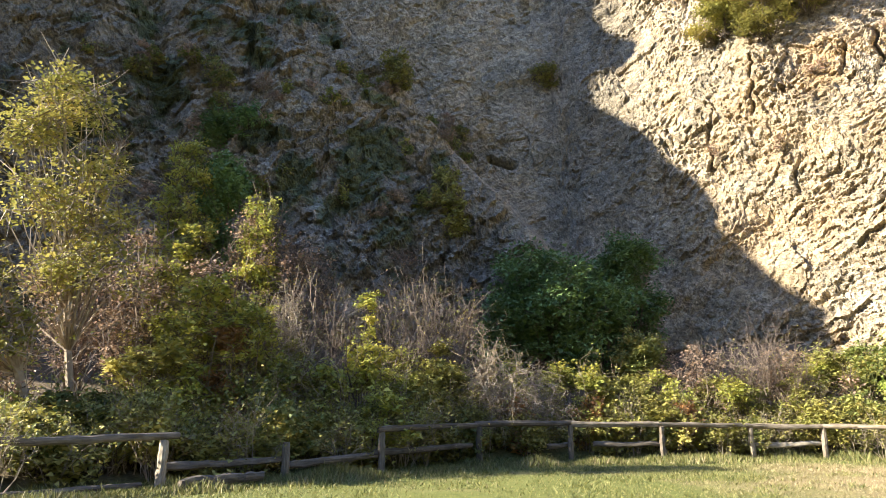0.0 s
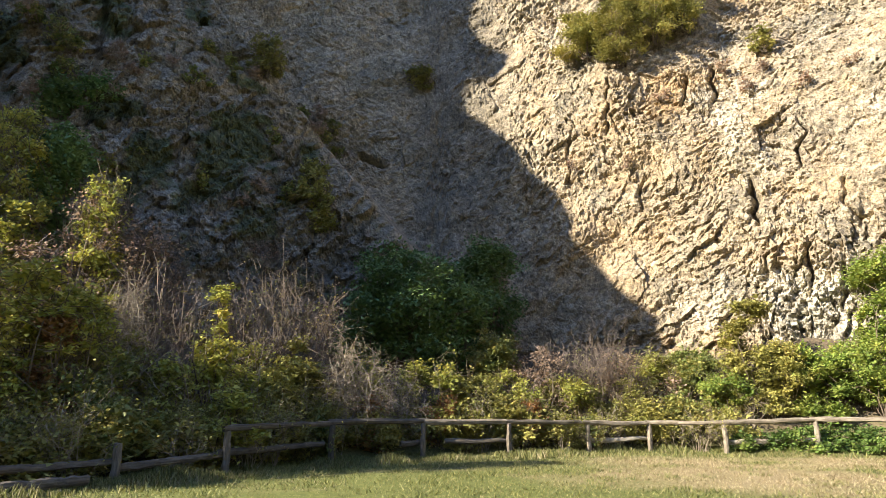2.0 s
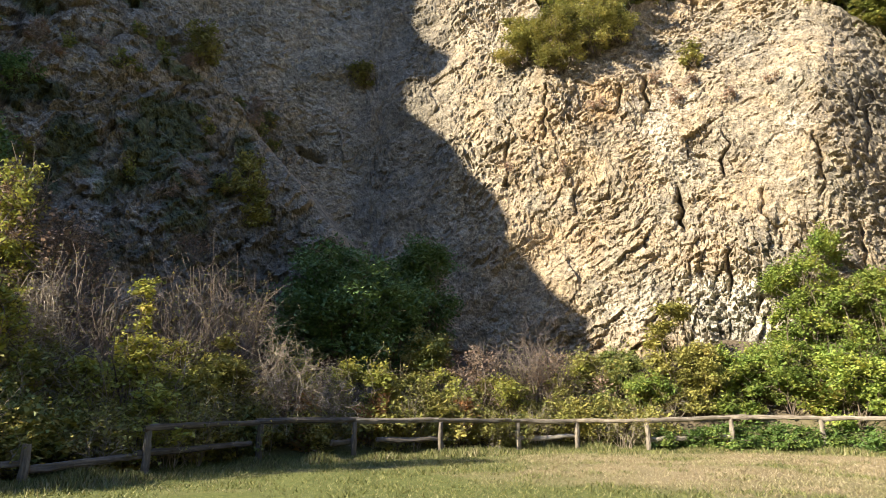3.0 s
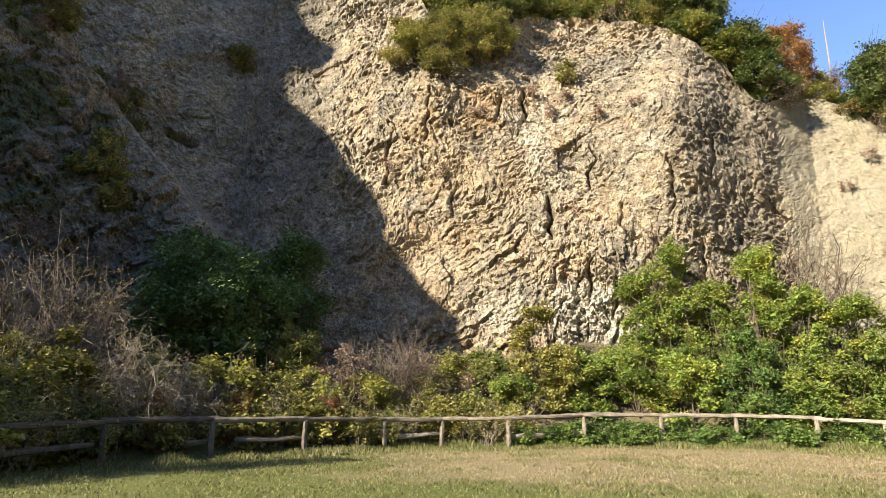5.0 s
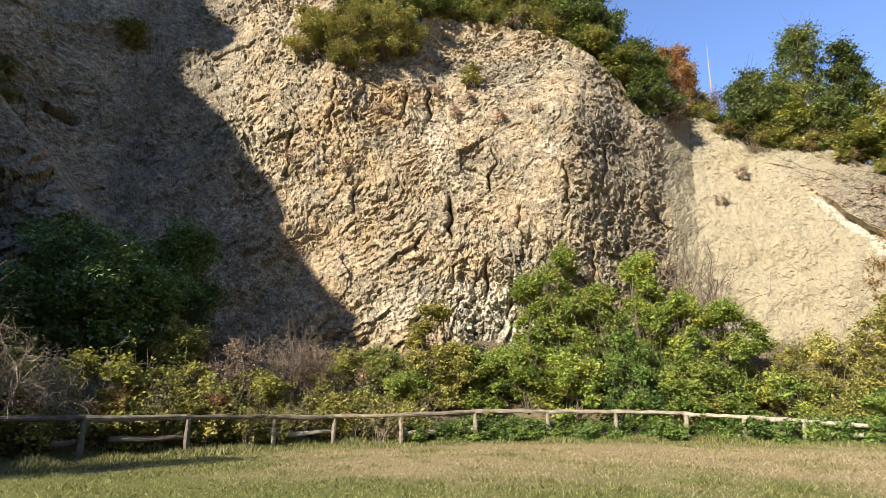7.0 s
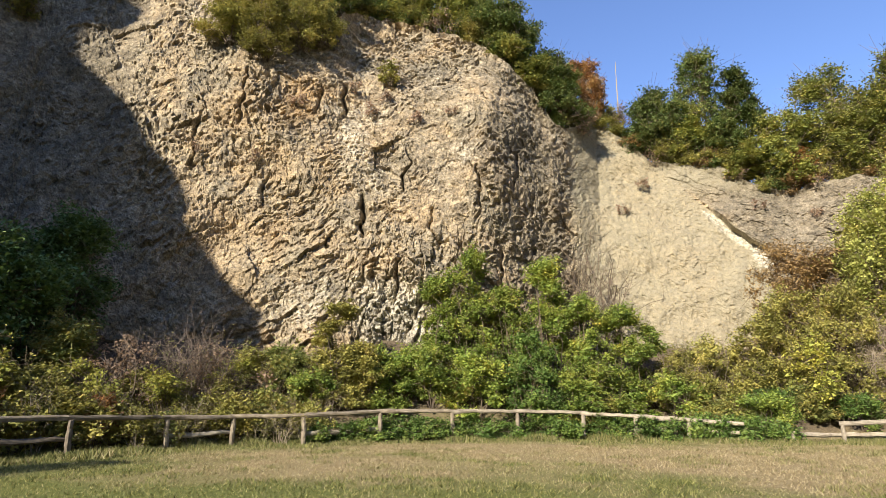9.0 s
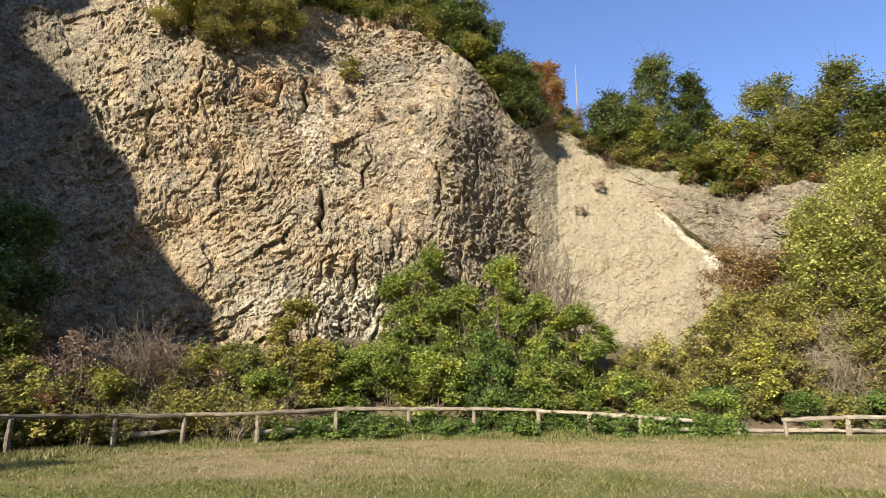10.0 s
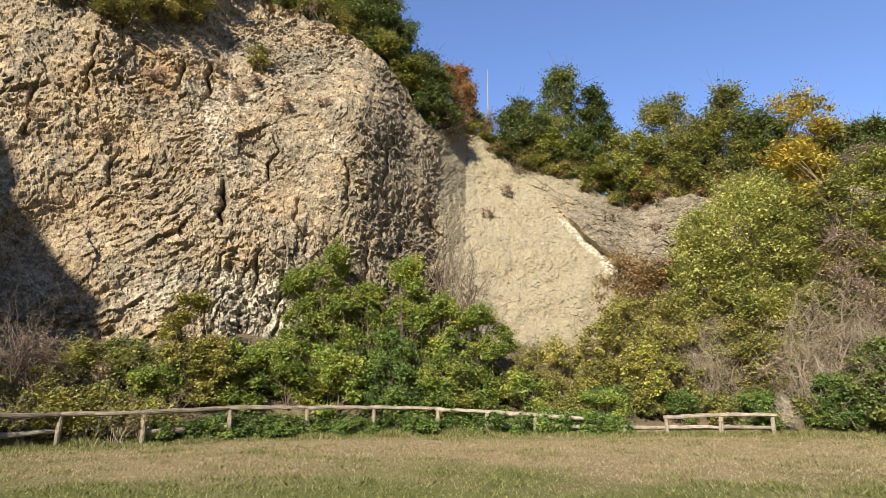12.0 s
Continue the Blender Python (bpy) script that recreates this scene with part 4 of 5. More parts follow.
# each kind: maker for a seed, width and height; label; category
KINDS = {
    "bramble_bush": (lambda s, w, h: make_plant("bramble_bush", s, w, h, 1250, "bramble", 0.066, "cane", 0.36, 0.05, sag=0.35, twigs=6, small=True), "tangled green bramble with yellowing leaves behind the fence", "shrub"),
    "yellow_shrub": (lambda s, w, h: make_plant("yellow_shrub", s, w, h, 650, "lime", 0.072, "brown", 0.38, 0.1, fill=0.13, small=True, inner=0.15), "leafy yellow-green autumn shrub among bare twigs", "shrub"),
    "ivy_bush": (lambda s, w, h: make_plant("ivy_bush", s, w, h, 1000, "ivy", 0.09, "brown", 0.7, 0.04, inner=0.2, twigs=3, fill=0.28, cap=26000, small=True), "dense dark evergreen ivy bush at the foot of the rock", "shrub"),
    "dry_shrub": (lambda s, w, h: make_plant("dry_shrub", s, w, h, 135, "dry", 0.062, "pink", 0.4, 0.15, stems=6, twigs=12, inner=0.15, fill=0.12), "withered pinkish-brown shrub with curled dead leaves", "shrub"),
    "bare_shrub": (lambda s, w, h: make_bare("bare_shrub", s, w, h, "pink", 12, 3, 1, 0.02, leaf="bramble", leaf_n=500, leaf_size=0.045, thick=0.9), "leafless grey-brown twiggy shrub", "shrub"),
    "dead_vine": (lambda s, w, h: make_bare("dead_vine", s, w, h, "pale", 17, 4, 2, 0.45, leaf="olive", leaf_n=500, leaf_size=0.05, thick=0.95), "mound of hanging dead pale vines", "shrub"),
    "cane_tangle": (lambda s, w, h: make_bare("cane_tangle", s, w, h, "pale", 7, 1, 1, 0.3, leaf="lime", leaf_n=220, thick=0.55), "arching pale dead canes rising from the brambles", "shrub"),
    "weed_stalks": (lambda s, w, h: make_bare("weed_stalks", s, w, h, "pale", 15, 1, 1, 0.05, leaf="olive", leaf_n=420, leaf_size=0.055, thick=0.5), "dry upright weed stalks with withered leaves", "weeds"),
    "slender_tree": (lambda s, w, h: make_bare("slender_tree", s, w, h, "pink", 3, 3, 2, 0.0, thick=0.9), "thin leafless young tree with pale twigs", "tree"),
    "bare_tree": (lambda s, w, h: make_bare("bare_tree", s, w, h, "brown", 4, 3, 1, 0.0, thick=2.1), "small dark leafless tree against the pale slope", "tree"),
    "robinia_shrub": (lambda s, w, h: make_plant("robinia_shrub", s, w, h, 1250, "robinia", 0.066, "brown", 0.42, 0.06, flat=0.7, fill=0.14, twigs=5, stems=4, small=True), "feathery green shrub turning yellow", "shrub"),
    "olive_thicket": (lambda s, w, h: make_plant("olive_thicket", s, w, h, 950, "olive", 0.066, "brown", 0.48, 0.05, fill=0.12, twigs=7, small=True), "dense vine-covered olive and yellow thicket", "shrub"),
    "green_tree": (lambda s, w, h: make_plant("green_tree", s, w, h, 800, "green", 0.095, "brown", 0.72, 0.06, 0.1, fill=0.2, flat=0.62, twigs=6, small=True), "dark green broadleaf tree on the edge of the rock", "tree"),
    "yellow_tree": (lambda s, w, h: make_plant("yellow_tree", s, w, h, 760, "yellow", 0.095, "brown", 0.8, 0.12, 0.12, fill=0.13, flat=0.7, twigs=6, small=True), "bright yellow autumn tree", "tree"),
    "olive_tree": (lambda s, w, h: make_plant("olive_tree", s, w, h, 860, "early", 0.09, "brown", 0.72, 0.04, 0.1, fill=0.2, cap=17000, flat=0.7, twigs=6, small=True), "broad yellow-green tree in early autumn colour", "tree"),
    "pale_tree": (lambda s, w, h: make_plant("pale_tree", s, w, h, 1350, "soft", 0.076, "brown", 0.85, 0.03, 0.1, fill=0.22, flat=0.62, twigs=3, inner=0.25, cap=26000, small=True), "broad pale yellow-green tree, densely leaved", "tree"),
    "rusty_shrub": (lambda s, w, h: make_plant("rusty_shrub", s, w, h, 620, "rust", 0.075, "brown", 0.4, 0.04, fill=0.13, twigs=8, small=True), "rusty brown shrub below the pale slope", "shrub"),
    "orange_tree": (lambda s, w, h: make_plant("orange_tree", s, w, h, 640, "orange", 0.085, "brown", 0.42, 0.05, 0.07, fill=0.12, twigs=7, small=True), "small orange-leaved autumn tree", "tree"),
    "sapling": (lambda s, w, h: make_plant("sapling", s, w, h, 210, "olive", 0.068, "pale", 0.4, 0.34, 0.12, fill=0.1, twigs=7, inner=0.15), "slender pale-barked young tree with yellow-green leaves", "tree"),
    "cliff_shrub": (lambda s, w, h: make_plant("cliff_shrub", s, w, h, 560, "olive", 0.08, "brown", 0.3, 0.05, twigs=6), "small olive shrub rooted in the rock face", "shrub"),
    "rock_tuft": (lambda s, w, h: make_plant("rock_tuft", s, w, h, 420, "bramble", 0.08, "brown", 0.2, 0.0, stems=3, twigs=5), "tuft of grass and weeds in a crack of the rock", "plant"),
    "dry_tuft": (lambda s, w, h: make_plant("dry_tuft", s, w, h, 360, "dry", 0.07, "pale", 0.2, 0.0, stems=4, twigs=9), "tuft of dry grass in a crack of the rock", "plant"),
    "hedge_shrub": (lambda s, w, h: make_plant("hedge_shrub", s, w, h, 1600, "hedge", 0.062, "brown", 0.34, 0.03, twigs=4, small=True), "low dense green hedge growing through the fence", "shrub"),
}
MADE = {}
plant_count = 0


def plant(kind, bearing, dist, w, h, z=None, group="", label="", sink=0.08, lean=(0, 0)):
    """Sets one plant of a kind at a bearing and distance, at its width and height. Plants of nearly one size share their meshes."""
    global plant_count
    maker, text, category = KINDS[kind]
    rng = random.Random(plant_count * 7 + 3)
    plant_count += 1
    z = (gz(bearing, dist) if z is None else z) - sink
    rw, rh = (1.3 ** round(math.log(v) / math.log(1.3)) for v in (w, h))
    turn = Matrix.Rotation(rng.uniform(0, 6.28), 4, "Z")
    tilt = Matrix.Rotation(radians(-bearing), 4, "Z") @ Matrix.Rotation(radians(lean[0]), 4, "Y") @ Matrix.Rotation(radians(lean[1]), 4, "X")
    m = Matrix.Translation(polar(bearing, dist, z)) @ tilt @ turn @ Matrix.Diagonal((w / rw, w / rw, h / rh, 1))
    key = (kind, rng.randrange(2), rw, rh)
    if key not in MADE:
        MADE[key] = ob = maker(sum(map(ord, kind)) + key[1] * 101 + int(rw * 10) + int(rh * 100), rw, rh)
        ob.matrix_basis = m
    else:
        src = MADE[key]
        ob = copy_thing(src, m @ Matrix.Diagonal((1 / src.scale.x, 1 / src.scale.y, 1 / src.scale.z, 1)))
    return tagged(ob, label or text, category, group or "plants along the quarry foot")


def face_plant(kind, bearing, z, w, h, out=0.0, **kw):
    """A plant rooted in the rock face at a height."""
    d = float(face_dist(np.array([bearing]), np.array([z]))[0])
    return plant(kind, bearing, d - out, w, h, z, group="plants on the rock", sink=0.3, **kw)


# left stretch, around the fence gap
plant("sapling", -29.4, 17.6, 3.6, 9.6, lean=(-9, 0))
plant("dry_shrub", -26.6, 19.8, 2.0, 5.4)
plant("yellow_shrub", -24.0, 19.4, 2.0, 4.4)
plant("sapling", -31.9, 16.6, 2.4, 6.0, lean=(-28, 0), label="leaning pale-barked young tree, thinly leaved")
plant("dry_shrub", -34.2, 17.4, 1.8, 4.2)
plant("dry_shrub", -30.0, 21.0, 2.6, 4.6)
plant("dry_shrub", -25.5, 19.5, 2.4, 4.4)
plant("dry_shrub", -16.5, 21.5, 3.0, 6.4)
plant("dry_shrub", -12.5, 21.8, 2.8, 5.6)
plant("dry_shrub", -21.0, 21.0, 2.4, 4.4)
plant("yellow_shrub", -23.2, 24.0, 2.6, 8.8, label="yellow-green shrub climbing the shaded rock")
plant("ivy_bush", -20.8, 24.6, 2.6, 8.6, label="dark ivy column climbing the shaded rock")
plant("yellow_shrub", -22.5, 22.5, 2.4, 5.6)
plant("yellow_shrub", -17.0, 21.6, 2.0, 7.0)
plant("yellow_shrub", -20.6, 17.3, 2.4, 4.5)
plant("yellow_shrub", -17.2, 17.6, 2.2, 3.9)
plant("olive_thicket", -24.5, 17.0, 2.4, 2.6)
plant("bare_shrub", -13.5, 20.0, 2.6, 4.0)
plant("bare_shrub", -10.0, 20.3, 2.6, 3.6)
plant("bare_shrub", -17.5, 17.6, 2.0, 3.0)
plant("bare_shrub", -5.0, 20.8, 2.4, 4.2)
plant("bare_shrub", -2.3, 21.2, 2.6, 4.6)
plant("yellow_shrub", -3.4, 20.2, 1.6, 2.6)
plant("olive_thicket", -0.4, 20.6, 1.8, 2.8)
plant("bare_shrub", 0.8, 21.4, 2.4, 4.2)
plant("dead_vine", 4.6, 20.7, 2.8, 3.7)
plant("dead_vine", 7.8, 21.3, 2.4, 2.7)
plant("dead_vine", -14.5, 18.4, 2.0, 4.2)
plant("yellow_shrub", -6.8, 18.6, 0.55, 4.4, label="tall bright green climber among bare twigs")
plant("yellow_shrub", -7.8, 18.2, 1.8, 3.0)
plant("yellow_shrub", -5.8, 17.3, 1.9, 2.0)
plant("cane_tangle", -8.5, 18.0, 3.0, 3.2)
plant("cane_tangle", -4.0, 18.4, 3.2, 3.4)
plant("cane_tangle", -14.0, 17.2, 3.0, 3.0)
plant("cane_tangle", -25.5, 16.6, 3.2, 3.6)
plant("cane_tangle", -32.0, 17.0, 2.4, 3.6)
plant("cane_tangle", -19.5, 17.0, 2.6, 2.8)
plant("cane_tangle", 11.5, 22.4, 2.6, 3.0)
plant("olive_thicket", 1.2, 20.0, 2.2, 2.2)
plant("olive_thicket", -12.0, 18.6, 2.4, 2.4)
plant("olive_thicket", -2.0, 19.2, 2.4, 2.3)
plant("yellow_shrub", -10.4, 17.8, 1.8, 2.2)
plant("dry_shrub", 3.4, 21.0, 2.0, 2.4)
plant("bramble_bush", -15.4, 18.0, 2.2, 2.4)
plant("orange_tree", 6.6, 20.6, 1.0, 1.6, label="orange-leaved low shrub behind the fence")
plant("orange_tree", 20.6, 23.0, 1.1, 1.5, label="orange-leaved low shrub behind the fence")
plant("ivy_bush", 9.2, 26.4, 6.0, 4.9, label="large rounded evergreen ivy bush at the foot of the rock")
plant("ivy_bush", 13.6, 26.0, 3.6, 3.7)
plant("ivy_bush", 16.6, 28.4, 3.6, 4.8)
plant("ivy_bush", 6.2, 25.6, 3.0, 3.4)
plant("bramble_bush", 17.0, 25.4, 2.2, 2.8)
plant("dry_shrub", 22.0, 25.0, 2.0, 3.0)
plant("dry_shrub", 19.6, 25.6, 1.8, 2.6)
plant("slender_tree", 26.4, 25.4, 2.6, 4.6)
plant("dry_shrub", 28.0, 25.8, 2.2, 3.0)
plant("bare_shrub", 28.4, 25.6, 2.0, 3.0)
plant("bare_shrub", 24.6, 25.2, 1.8, 2.8)
plant("yellow_shrub", 13.6, 22.2, 1.8, 2.5)
plant("yellow_shrub", 24.6, 24.4, 2.0, 2.0)
plant("orange_tree", 12.6, 21.8, 1.3, 1.7, label="orange-leaved low shrub behind the fence")
plant("orange_tree", -18.9, 16.9, 1.0, 3.4, label="golden-leaved shrub among the brambles")
plant("olive_thicket", 17.5, 23.0, 2.4, 2.0)
plant("yellow_shrub", 20.5, 23.4, 2.0, 1.9)
plant("olive_thicket", 29.5, 25.2, 2.2, 2.0)
plant("dry_shrub", 33.0, 26.4, 1.8, 1.6)
plant("olive_thicket", 30.8, 27.8, 1.8, 1.8)
rngp = random.Random(11)
for k in range(29):
    b = -37 + k * 2.6
    plant(("bramble_bush", "olive_thicket", "olive_thicket")[k % 3], b, float(fence_dist(b)) + (0.7 if b < -22 else 0.1) + rngp.uniform(0.8, 1.5), rngp.uniform(1.6, 2.2), rngp.uniform(0.9, 1.5))
for k in range(18):
    b = -34 + k * 4.0
    plant(rngp.choice(("olive_thicket", "bramble_bush", "yellow_shrub")), b, float(fence_dist(b)) + rngp.uniform(2.2, 3.4), rngp.uniform(1.8, 2.6), rngp.uniform(1.3, 2.0))

for k in range(44):
    b = -36 + k * 1.8
    plant("weed_stalks", b, float(fence_dist(b)) + rngp.uniform(0.4, 2.2), rngp.uniform(1.4, 2.2), rngp.uniform(0.9, 1.9), group="dry weeds behind the fence")

# middle stretch
plant("olive_thicket", 38.4, 26.8, 2.2, 4.6, label="upright yellow-green shrub before the sunlit rock")
plant("olive_thicket", 36.4, 26.6, 1.8, 3.0)
plant("olive_thicket", 40.6, 27.0, 2.0, 2.8)
plant("robinia_shrub", 43.0, 27.2, 2.4, 2.2)
plant("robinia_shrub", 47.6, 28.6, 2.2, 4.8)
plant("robinia_shrub", 50.2, 28.8, 2.6, 6.4)
plant("robinia_shrub", 53.6, 29.4, 2.8, 5.2)
plant("robinia_shrub", 57.2, 29.8, 2.4, 7.0)
plant("robinia_shrub", 59.6, 30.0, 2.6, 5.4)
plant("robinia_shrub", 62.8, 30.6, 2.8, 4.8)
plant("robinia_shrub", 65.4, 30.8, 2.4, 3.8)
plant("hedge_shrub", 55.6, 28.4, 2.6, 4.2, label="bright green shrub in the middle of the thicket")
plant("robinia_shrub", 50.8, 27.8, 3.0, 3.0)
plant("robinia_shrub", 60.5, 28.6, 3.2, 3.0)
plant("robinia_shrub", 46.4, 27.6, 2.6, 2.8)
plant("olive_thicket", 67.8, 30.4, 2.6, 3.0)
plant("olive_thicket", 70.8, 30.8, 2.8, 3.2)
plant("bare_tree", 62.0, 33.6, 4.0, 6.6)
plant("bare_tree", 60.4, 33.2, 2.4, 5.4)
for k in range(17):
    b = 37.5 + k * 2.25
    plant("hedge_shrub", b, float(fence_dist(b)) + rngp.uniform(-0.1, 0.6), rngp.uniform(1.5, 2.3), rngp.uniform(0.6, 1.0), group="low hedge in the fence")
for k in range(13):
    b = 36.5 + k * 3.1
    plant(rngp.choice(("hedge_shrub", "robinia_shrub", "olive_thicket")), b, float(fence_dist(b)) + rngp.uniform(1.4, 2.2), rngp.uniform(2.2, 2.8), rngp.uniform(1.5, 2.1))

for b in (69.6, 71.4, 73.2, 75.0):
    plant("hedge_shrub", b, float(fence_dist(b)) + 0.2, 1.7, 0.85, group="low hedge in the fence")

# right stretch
plant("olive_thicket", 73.5, 31.6, 3.2, 4.0)
plant("olive_thicket", 76.4, 32.0, 3.4, 5.0)
plant("olive_thicket", 79.6, 32.0, 3.4, 5.4)
plant("yellow_shrub", 77.5, 30.9, 2.4, 3.2)
plant("rusty_shrub", 76.8, 34.2, 4.4, 6.4)
plant("rusty_shrub", 79.4, 34.0, 4.0, 6.6)
plant("pale_tree", 86.2, 34.4, 6.0, 10.8)
plant("pale_tree", 83.0, 34.2, 4.8, 9.0)
plant("olive_tree", 85.4, 33.4, 4.4, 7.6)
plant("pale_tree", 89.0, 34.6, 4.8, 9.6)
plant("olive_thicket", 85.0, 32.8, 3.4, 5.6)
plant("olive_tree", 91.2, 35.0, 4.8, 9.6)
plant("yellow_tree", 90.6, 36.0, 4.2, 11.4)
plant("dead_vine", 82.4, 32.6, 3.0, 4.4)
plant("dry_shrub", 86.0, 32.4, 2.6, 3.4)
plant("dead_vine", 89.4, 32.4, 3.6, 6.2)
plant("dead_vine", 92.0, 32.6, 3.4, 6.0)
plant("olive_thicket", 87.6, 33.2, 3.0, 5.0)
plant("dry_shrub", 93.0, 34.0, 4.0, 7.0)
plant("green_tree", 94.0, 31.6, 3.4, 3.6, label="dark green bush beside the fence end")
plant("hedge_shrub", 91.0, 31.8, 2.8, 2.2, label="dark green bush beside the fence end")
plant("olive_tree", 96.0, 36.0, 5.0, 9.5)
for k in range(9):
    b = 71.5 + k * 2.8
    plant(("bramble_bush", "hedge_shrub")[k % 2], b, float(np.interp(b, [71, 77, 95], [29.4, 30.6, 32.6])), 2.2, rngp.uniform(1.1, 1.7))

# on the rock face
face_plant("cliff_shrub", -5.0, 18.3, 2.2, 2.4, label="reddish autumn shrub high on the shaded rock")
face_plant("cliff_shrub", 0.5, 11.0, 2.0, 2.4)
face_plant("cliff_shrub", 1.2, 9.6, 1.8, 2.0)
face_plant("dry_shrub", -4.0, 6.6, 2.2, 2.4)
rngt = random.Random(5)
for k in range(46):
    b, z = rngt.uniform(-33, 3), rngt.uniform(10, 19)
    face_plant(("rock_tuft", "rock_tuft", "dry_tuft")[k % 3], b + (14 - z) * 0.4, z, rngt.uniform(0.7, 1.6), rngt.uniform(0.5, 0.9), out=0.25)
for b, z in ((30.0, 13.5), (33.5, 17.2), (28.0, 16.0), (40.5, 17.0), (45.0, 16.5), (39.0, 18.6), (42.0, 17.9), (48.5, 17.0), (25.0, 14.0), (66.0, 15.0), (64.0, 13.0), (75.0, 12.6), (79.0, 11.6)):
    face_plant("dry_tuft", b, z, 0.9, 0.5, out=0.15)
face_plant("ivy_bush", -21.5, 12.8, 1.8, 2.2, label="dark ivy hanging on the shaded rock")
face_plant("ivy_bush", -18.5, 14.2, 1.8, 1.6, label="dark ivy hanging on the shaded rock")
face_plant("cliff_shrub", 10.5, 21.0, 2.4, 1.6)
face_plant("cliff_shrub", 42.5, 19.3, 1.4, 1.2)

# wood on the top of the rock
def crest(kind, bearing, back, w, h, drop=0.2, label=""):
    b = np.array([bearing])
    z = np.array([20.0])
    for _ in range(4):
        z = 1.55 + (face_top(b) - 1.55) * face_dist(b, z) / 30
    d = float(face_dist(b, z)[0]) + back
    w *= 1.12
    rise = float(np.interp(bearing, [-47, 20, 24, 36, 45, 58, 66, 101], [0.5, 0.5, 0.75, 0.4, 0.25, 0.25, 0.3, 0.25]))
    return plant(kind, bearing, d, w, h, float(z[0]) + back * rise - drop, group="wood on the quarry edge", label=label)


for b, z, w, h in ((26.8, 20.6, 3.2, 3.4), (30.3, 19.4, 3.8, 4.3), (33.4, 20.7, 3.4, 3.6), (35.8, 21.4, 2.6, 2.4)):
    face_plant("olive_thicket", b, z, w, h, out=0.2, label="sunlit yellow-green bush on a ledge of the rock")
crest("olive_thicket", 24.4, 0.6, 3.2, 3.0, label="yellow-green scrub on the edge of the rock")
crest("olive_thicket", 27.4, 1.0, 3.4, 4.0, label="yellow-green scrub on the edge of the rock")
crest("olive_tree", 29.6, 1.6, 4.2, 5.0)
crest("green_tree", 32.0, 3.0, 5.6, 6.0)
crest("green_tree", 36.0, 2.5, 4.9, 4.9)
crest("green_tree", 40.0, 2.4, 4.6, 4.0)
crest("olive_tree", 43.0, 2.0, 4.4, 3.6)
crest("green_tree", 46.0, 2.0, 4.6, 4.0)
crest("olive_tree", 49.0, 1.8, 4.1, 3.6)
crest("green_tree", 51.4, 2.2, 4.4, 4.5)
crest("green_tree", 54.0, 2.4, 4.1, 5.2)
crest("olive_tree", 53.4, 1.0, 2.7, 2.5)
crest("olive_tree", 55.8, 0.9, 2.7, 2.7)
crest("green_tree", 57.8, 1.0, 3.2, 4.9)
crest("green_tree", 59.2, 1.2, 2.9, 4.7)
crest("orange_tree", 60.6, 2.2, 3.2, 5.6)
crest("orange_tree", 62.0, 2.6, 2.0, 4.8)
crest("dry_shrub", 64.2, 1.6, 2.6, 2.8, label="bare reddish shrub on the skyline")
crest("dry_shrub", 66.4, 1.2, 2.2, 2.6, label="bare reddish shrub on the skyline")
crest("green_tree", 67.6, 1.0, 4.1, 5.4)
crest("green_tree", 71.2, 1.6, 3.9, 8.6)
crest("olive_tree", 69.2, 0.6, 3.7, 3.8)
crest("green_tree", 74.4, 1.6, 2.6, 8.5)
crest("green_tree", 72.6, 1.0, 3.4, 4.0)
crest("olive_tree", 74.2, 0.5, 2.9, 2.7)
crest("olive_tree", 80.4, 2.4, 4.2, 8.1)
crest("olive_tree", 77.6, 1.0, 4.1, 5.2)
crest("orange_tree", 78.4, 0.6, 2.2, 2.6)
crest("olive_tree", 82.0, 0.9, 3.9, 4.5)
crest("olive_tree", 85.2, 2.0, 4.4, 8.0)
crest("green_tree", 82.8, 3.0, 4.0, 5.2)
crest("yellow_tree", 90.6, 3.6, 5.4, 6.8)
crest("green_tree", 87.8, 2.2, 4.2, 5.6)
crest("green_tree", 94.6, 3.6, 4.6, 4.2)

for k in range(20):
    b = 39.0 + 2.95 * k
    crest(("olive_thicket", "green_tree", "olive_thicket", "dry_shrub")[k % 4], b, rngp.uniform(0.9, 2.0), rngp.uniform(2.6, 3.4), rngp.uniform(1.7, 2.5), 0.35, label="low scrub on the edge of the rock")

crest("olive_thicket", 71.6, 0.6, 2.8, 2.2, 0.7, label="low scrub on the edge of the rock")
crest("olive_thicket", 73.0, 0.6, 2.6, 2.0, 0.7, label="low scrub on the edge of the rock")

for k in range(12):
    b = 61.0 + 2.05 * k
    crest(("dry_shrub", "olive_thicket", "rusty_shrub")[k % 3], b, rngp.uniform(0.2, 0.6), rngp.uniform(1.6, 2.4), rngp.uniform(1.0, 1.6), 0.45, label="low rusty scrub hanging over the rim of the pale slope")

# dead white trunk on the skyline
snag = new("dead_tree")
snag.location = polar(64.1, 45.0, 19.5)
tagged(snag, "thin bleached dead trunk standing on the skyline", "tree")
bpy.context.view_layer.update()
log("trunk", polar(64.05, 45.0, 19.0), polar(64.2, 45.0, 26.4), 0.075, 0.02, 501, TWIG["pale"], snag)

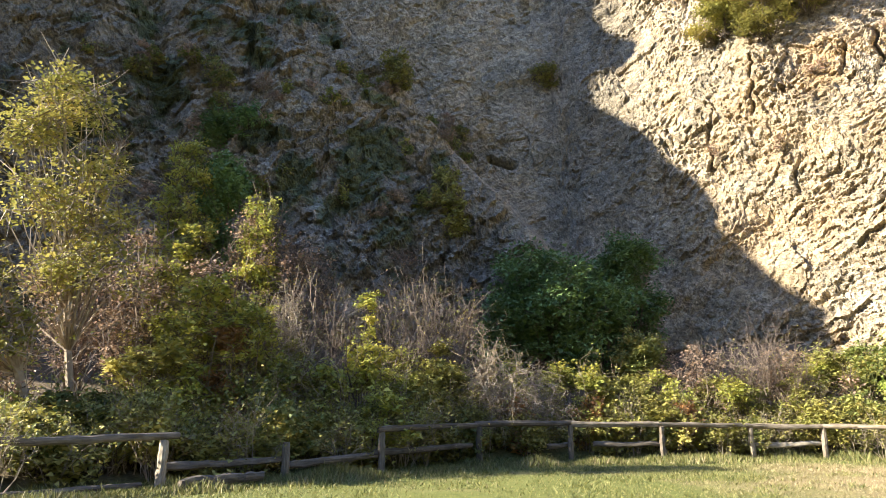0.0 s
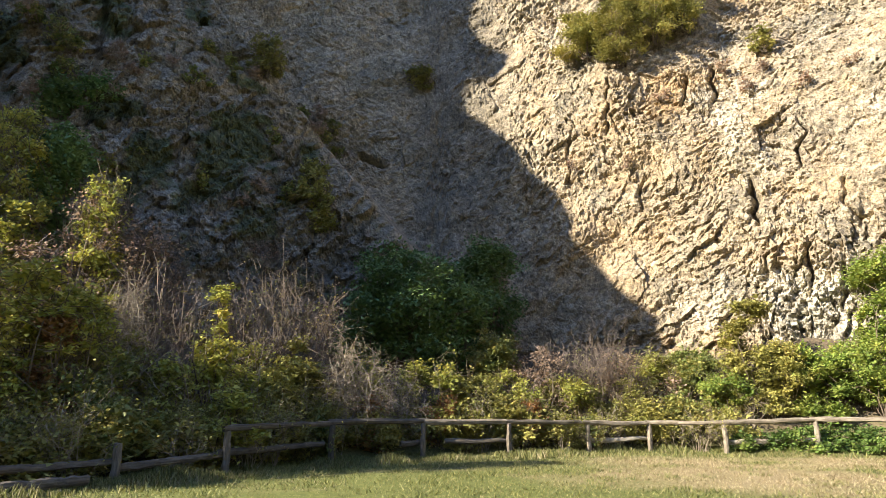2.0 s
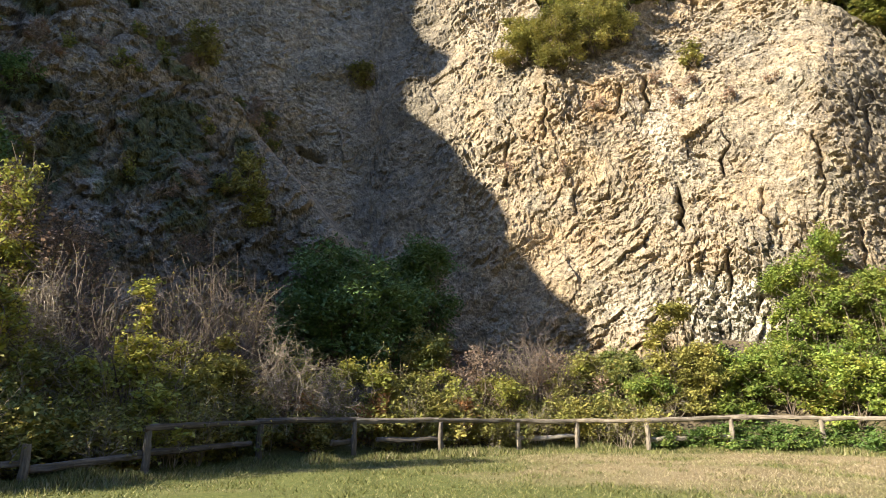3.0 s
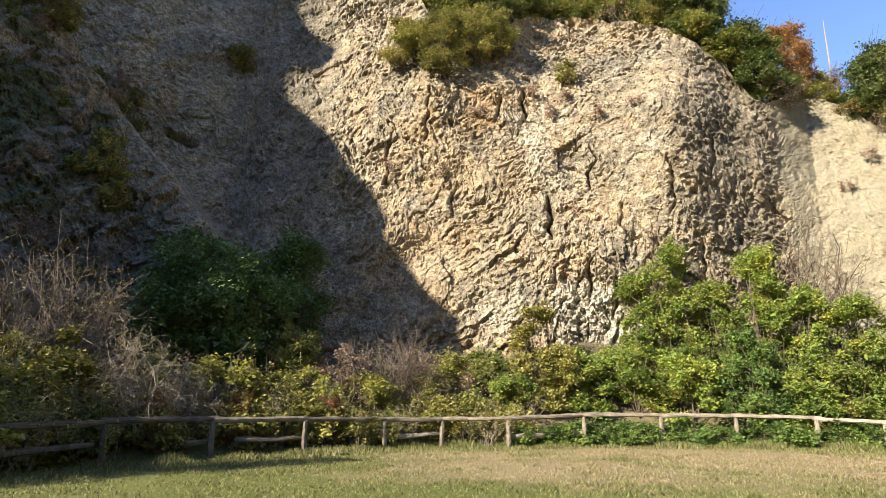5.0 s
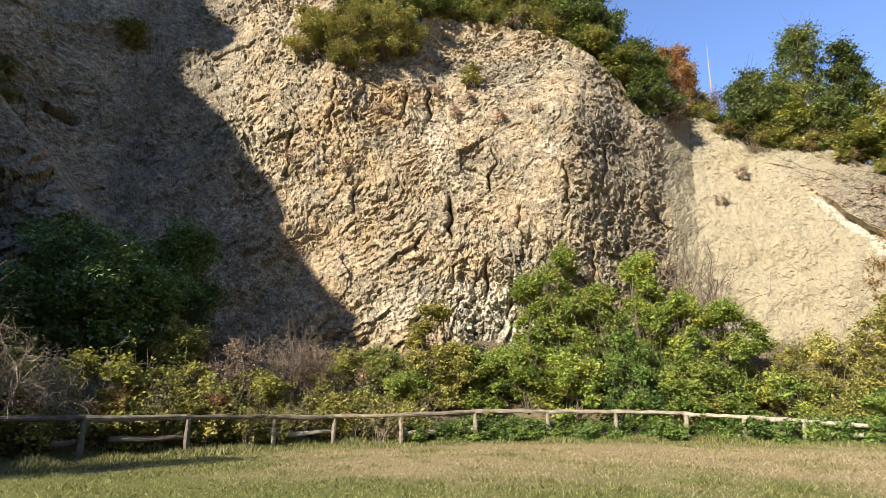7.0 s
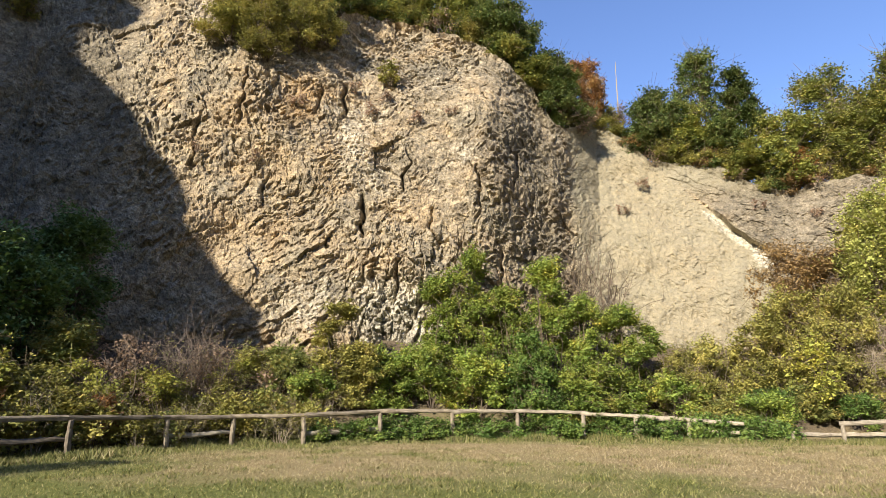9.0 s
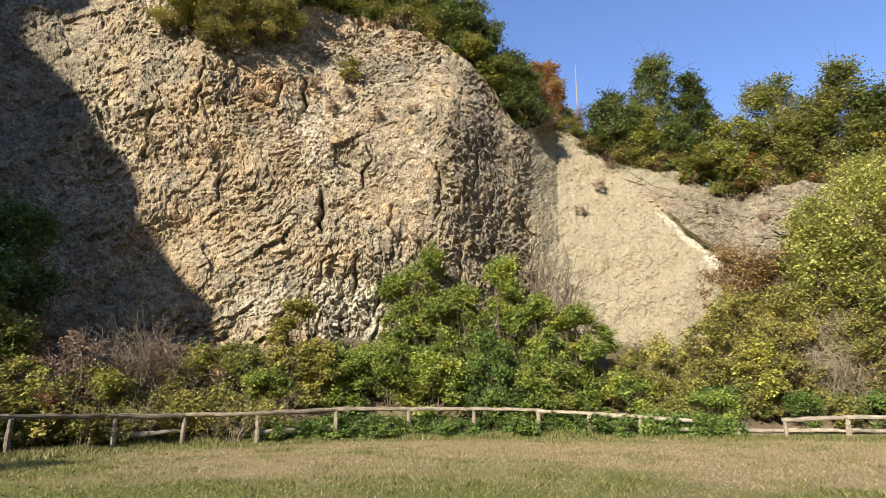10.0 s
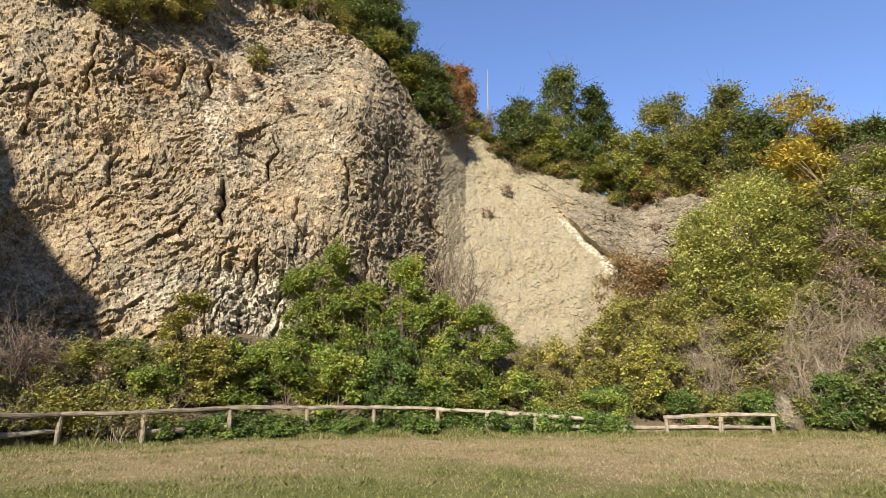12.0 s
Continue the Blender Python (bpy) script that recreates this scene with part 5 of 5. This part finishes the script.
# grey boulder at the end of the fence
def boulder(bearing, dist, size, seed):
    rng = np.random.default_rng(seed)
    bm = bmesh.new()
    bmesh.ops.create_icosphere(bm, subdivisions=3, radius=1)
    cuts = [Vector(rng.normal(0, 1, 3)).normalized() for _ in range(9)]
    for v in bm.verts:
        for c in cuts:
            over = v.co.dot(c) - 0.72
            if over > 0:
                v.co -= c * over
        v.co *= 1 + 0.08 * noise.noise(v.co * 3)
        v.co = Vector((v.co.x * size[0], v.co.y * size[1], v.co.z * size[2]))
    me = bpy.data.meshes.new("boulder")
    bm.to_mesh(me)
    bm.free()
    add_floats(me, earth=np.zeros(len(me.vertices)), ochre=np.zeros(len(me.vertices)), pale=np.zeros(len(me.vertices)), grey=np.full(len(me.vertices), 0.9), moss=np.zeros(len(me.vertices)))
    me.materials.append(ROCK)
    ob = new("boulder", me)
    ob.location = polar(bearing, dist, gz(bearing, dist) + size[2] * 0.35)
    return tagged(ob, "grey angular boulder beside the end of the fence", "rock")


boulder(87.6, 31.9, (0.75, 0.7, 1.05), 9)


# ---- scree stones below the shaded corner ----
def build_scree():
    rng = np.random.default_rng(31)
    shapes = []
    for k in range(5):
        bm = bmesh.new()
        bmesh.ops.create_icosphere(bm, subdivisions=1, radius=0.5)
        for v in bm.verts:
            v.co = Vector(v.co) * float(rng.uniform(0.7, 1.15))
            v.co.z *= 0.7
        me = bpy.data.meshes.new("stone")
        bm.to_mesh(me)
        bm.free()
        n = len(me.vertices)
        add_floats(me, earth=np.full(n, 0.2 * k), ochre=np.zeros(n), pale=np.zeros(n), grey=np.full(n, 0.15 * k), moss=np.zeros(n))
        me.materials.append(ROCK)
        shapes.append(me)
    root = new("scree")
    root.location = polar(32.0, 27.0, gz(32.0, 27.0))
    tagged(root, "slope of loose brown angular stones and leaves below the rock", "scree")
    bpy.context.view_layer.update()
    for k in range(300):
        b, d = rng.normal(31.5, 1.7), rng.uniform(25.6, 29.2)
        s = float(rng.uniform(0.1, 0.26) if k % 9 else rng.uniform(0.3, 0.5))
        ob = new("stone", shapes[k % 5])
        ob.parent = root
        ob.matrix_parent_inverse = root.matrix_world.inverted()
        ob.matrix_world = Matrix.Translation(polar(b, d, gz(b, d) + 0.15 * s)) @ Euler(rng.uniform(0, 6.28, 3)).to_matrix().to_4x4() @ Matrix.Diagonal((s, s * 0.8, s * 0.7, 1))


build_scree()


# ---- grass ----
def build_grass():
    rng = np.random.default_rng(77)
    n, m = 260000, 62000
    b = np.concatenate([rng.uniform(-42, 98, n), rng.uniform(-40, 94, m)])
    d = np.concatenate([np.sqrt(rng.uniform(7.5 ** 2, 31 ** 2, n)), np.zeros(m)])
    d[n:] = fence_dist(b[n:]) + rng.normal(-0.25, 0.55, m)
    keep = (d < fence_dist(b) + 0.9) & (d > 7)
    weed = (np.arange(n + m) >= n)[keep]
    b, d = b[keep], d[keep]
    x, y = d * np.sin(np.radians(b)), d * np.cos(np.radians(b))
    z = ground_z(b, d)
    near = step(1.4, 0.0, fence_dist(b) - d)
    straw = straw_mask(x, y)
    tuft = vnoise(x * 0.8, y * 0.8, 9) * vnoise(x * 2.7, y * 2.7, 10)
    h = (0.025 + 0.035 * rng.uniform(size=len(b)) + near * rng.uniform(0.0, 0.1, len(b))) * (0.6 + 2.2 * tuft)
    h = np.where(weed, rng.uniform(0.03, 0.22, len(b)) * (0.3 + 1.8 * vnoise(x * 1.1, y * 1.1, 14) ** 2), h)
    w = np.where(weed, 0.012, 0.006) + 0.003 * rng.uniform(size=len(b)) + 0.0003 * d
    a = rng.uniform(0, 2 * np.pi, len(b))
    lean = rng.normal(0, 0.8, (len(b), 2)) * np.where(weed, 0.5, 1)[:, None] * h[:, None]
    base = np.stack([x, y, z], 1)
    side = np.stack([np.cos(a) * w, np.sin(a) * w, 0 * a], 1)
    tip = base + np.stack([lean[:, 0], lean[:, 1], h], 1)
    v = np.stack([base - side, base + side, tip], 1).reshape(-1, 3)
    me = mesh_np("meadow_grass", v, np.arange(len(v)).reshape(-1, 3))
    add_floats(me, straw=np.repeat(np.clip(np.where(weed, 0.05 + 0.5 * (rng.uniform(size=len(b)) < 0.25), straw - 0.6 * (tuft > 0.42)) + rng.normal(0, 0.2, len(straw)) - 0.2 * near, 0, 1), 3))
    me.materials.append(GRASS)
    tagged(new("meadow_grass", me), "short meadow grass, green by the fence and straw-coloured further out", "grass", kind="stuff")


build_grass()
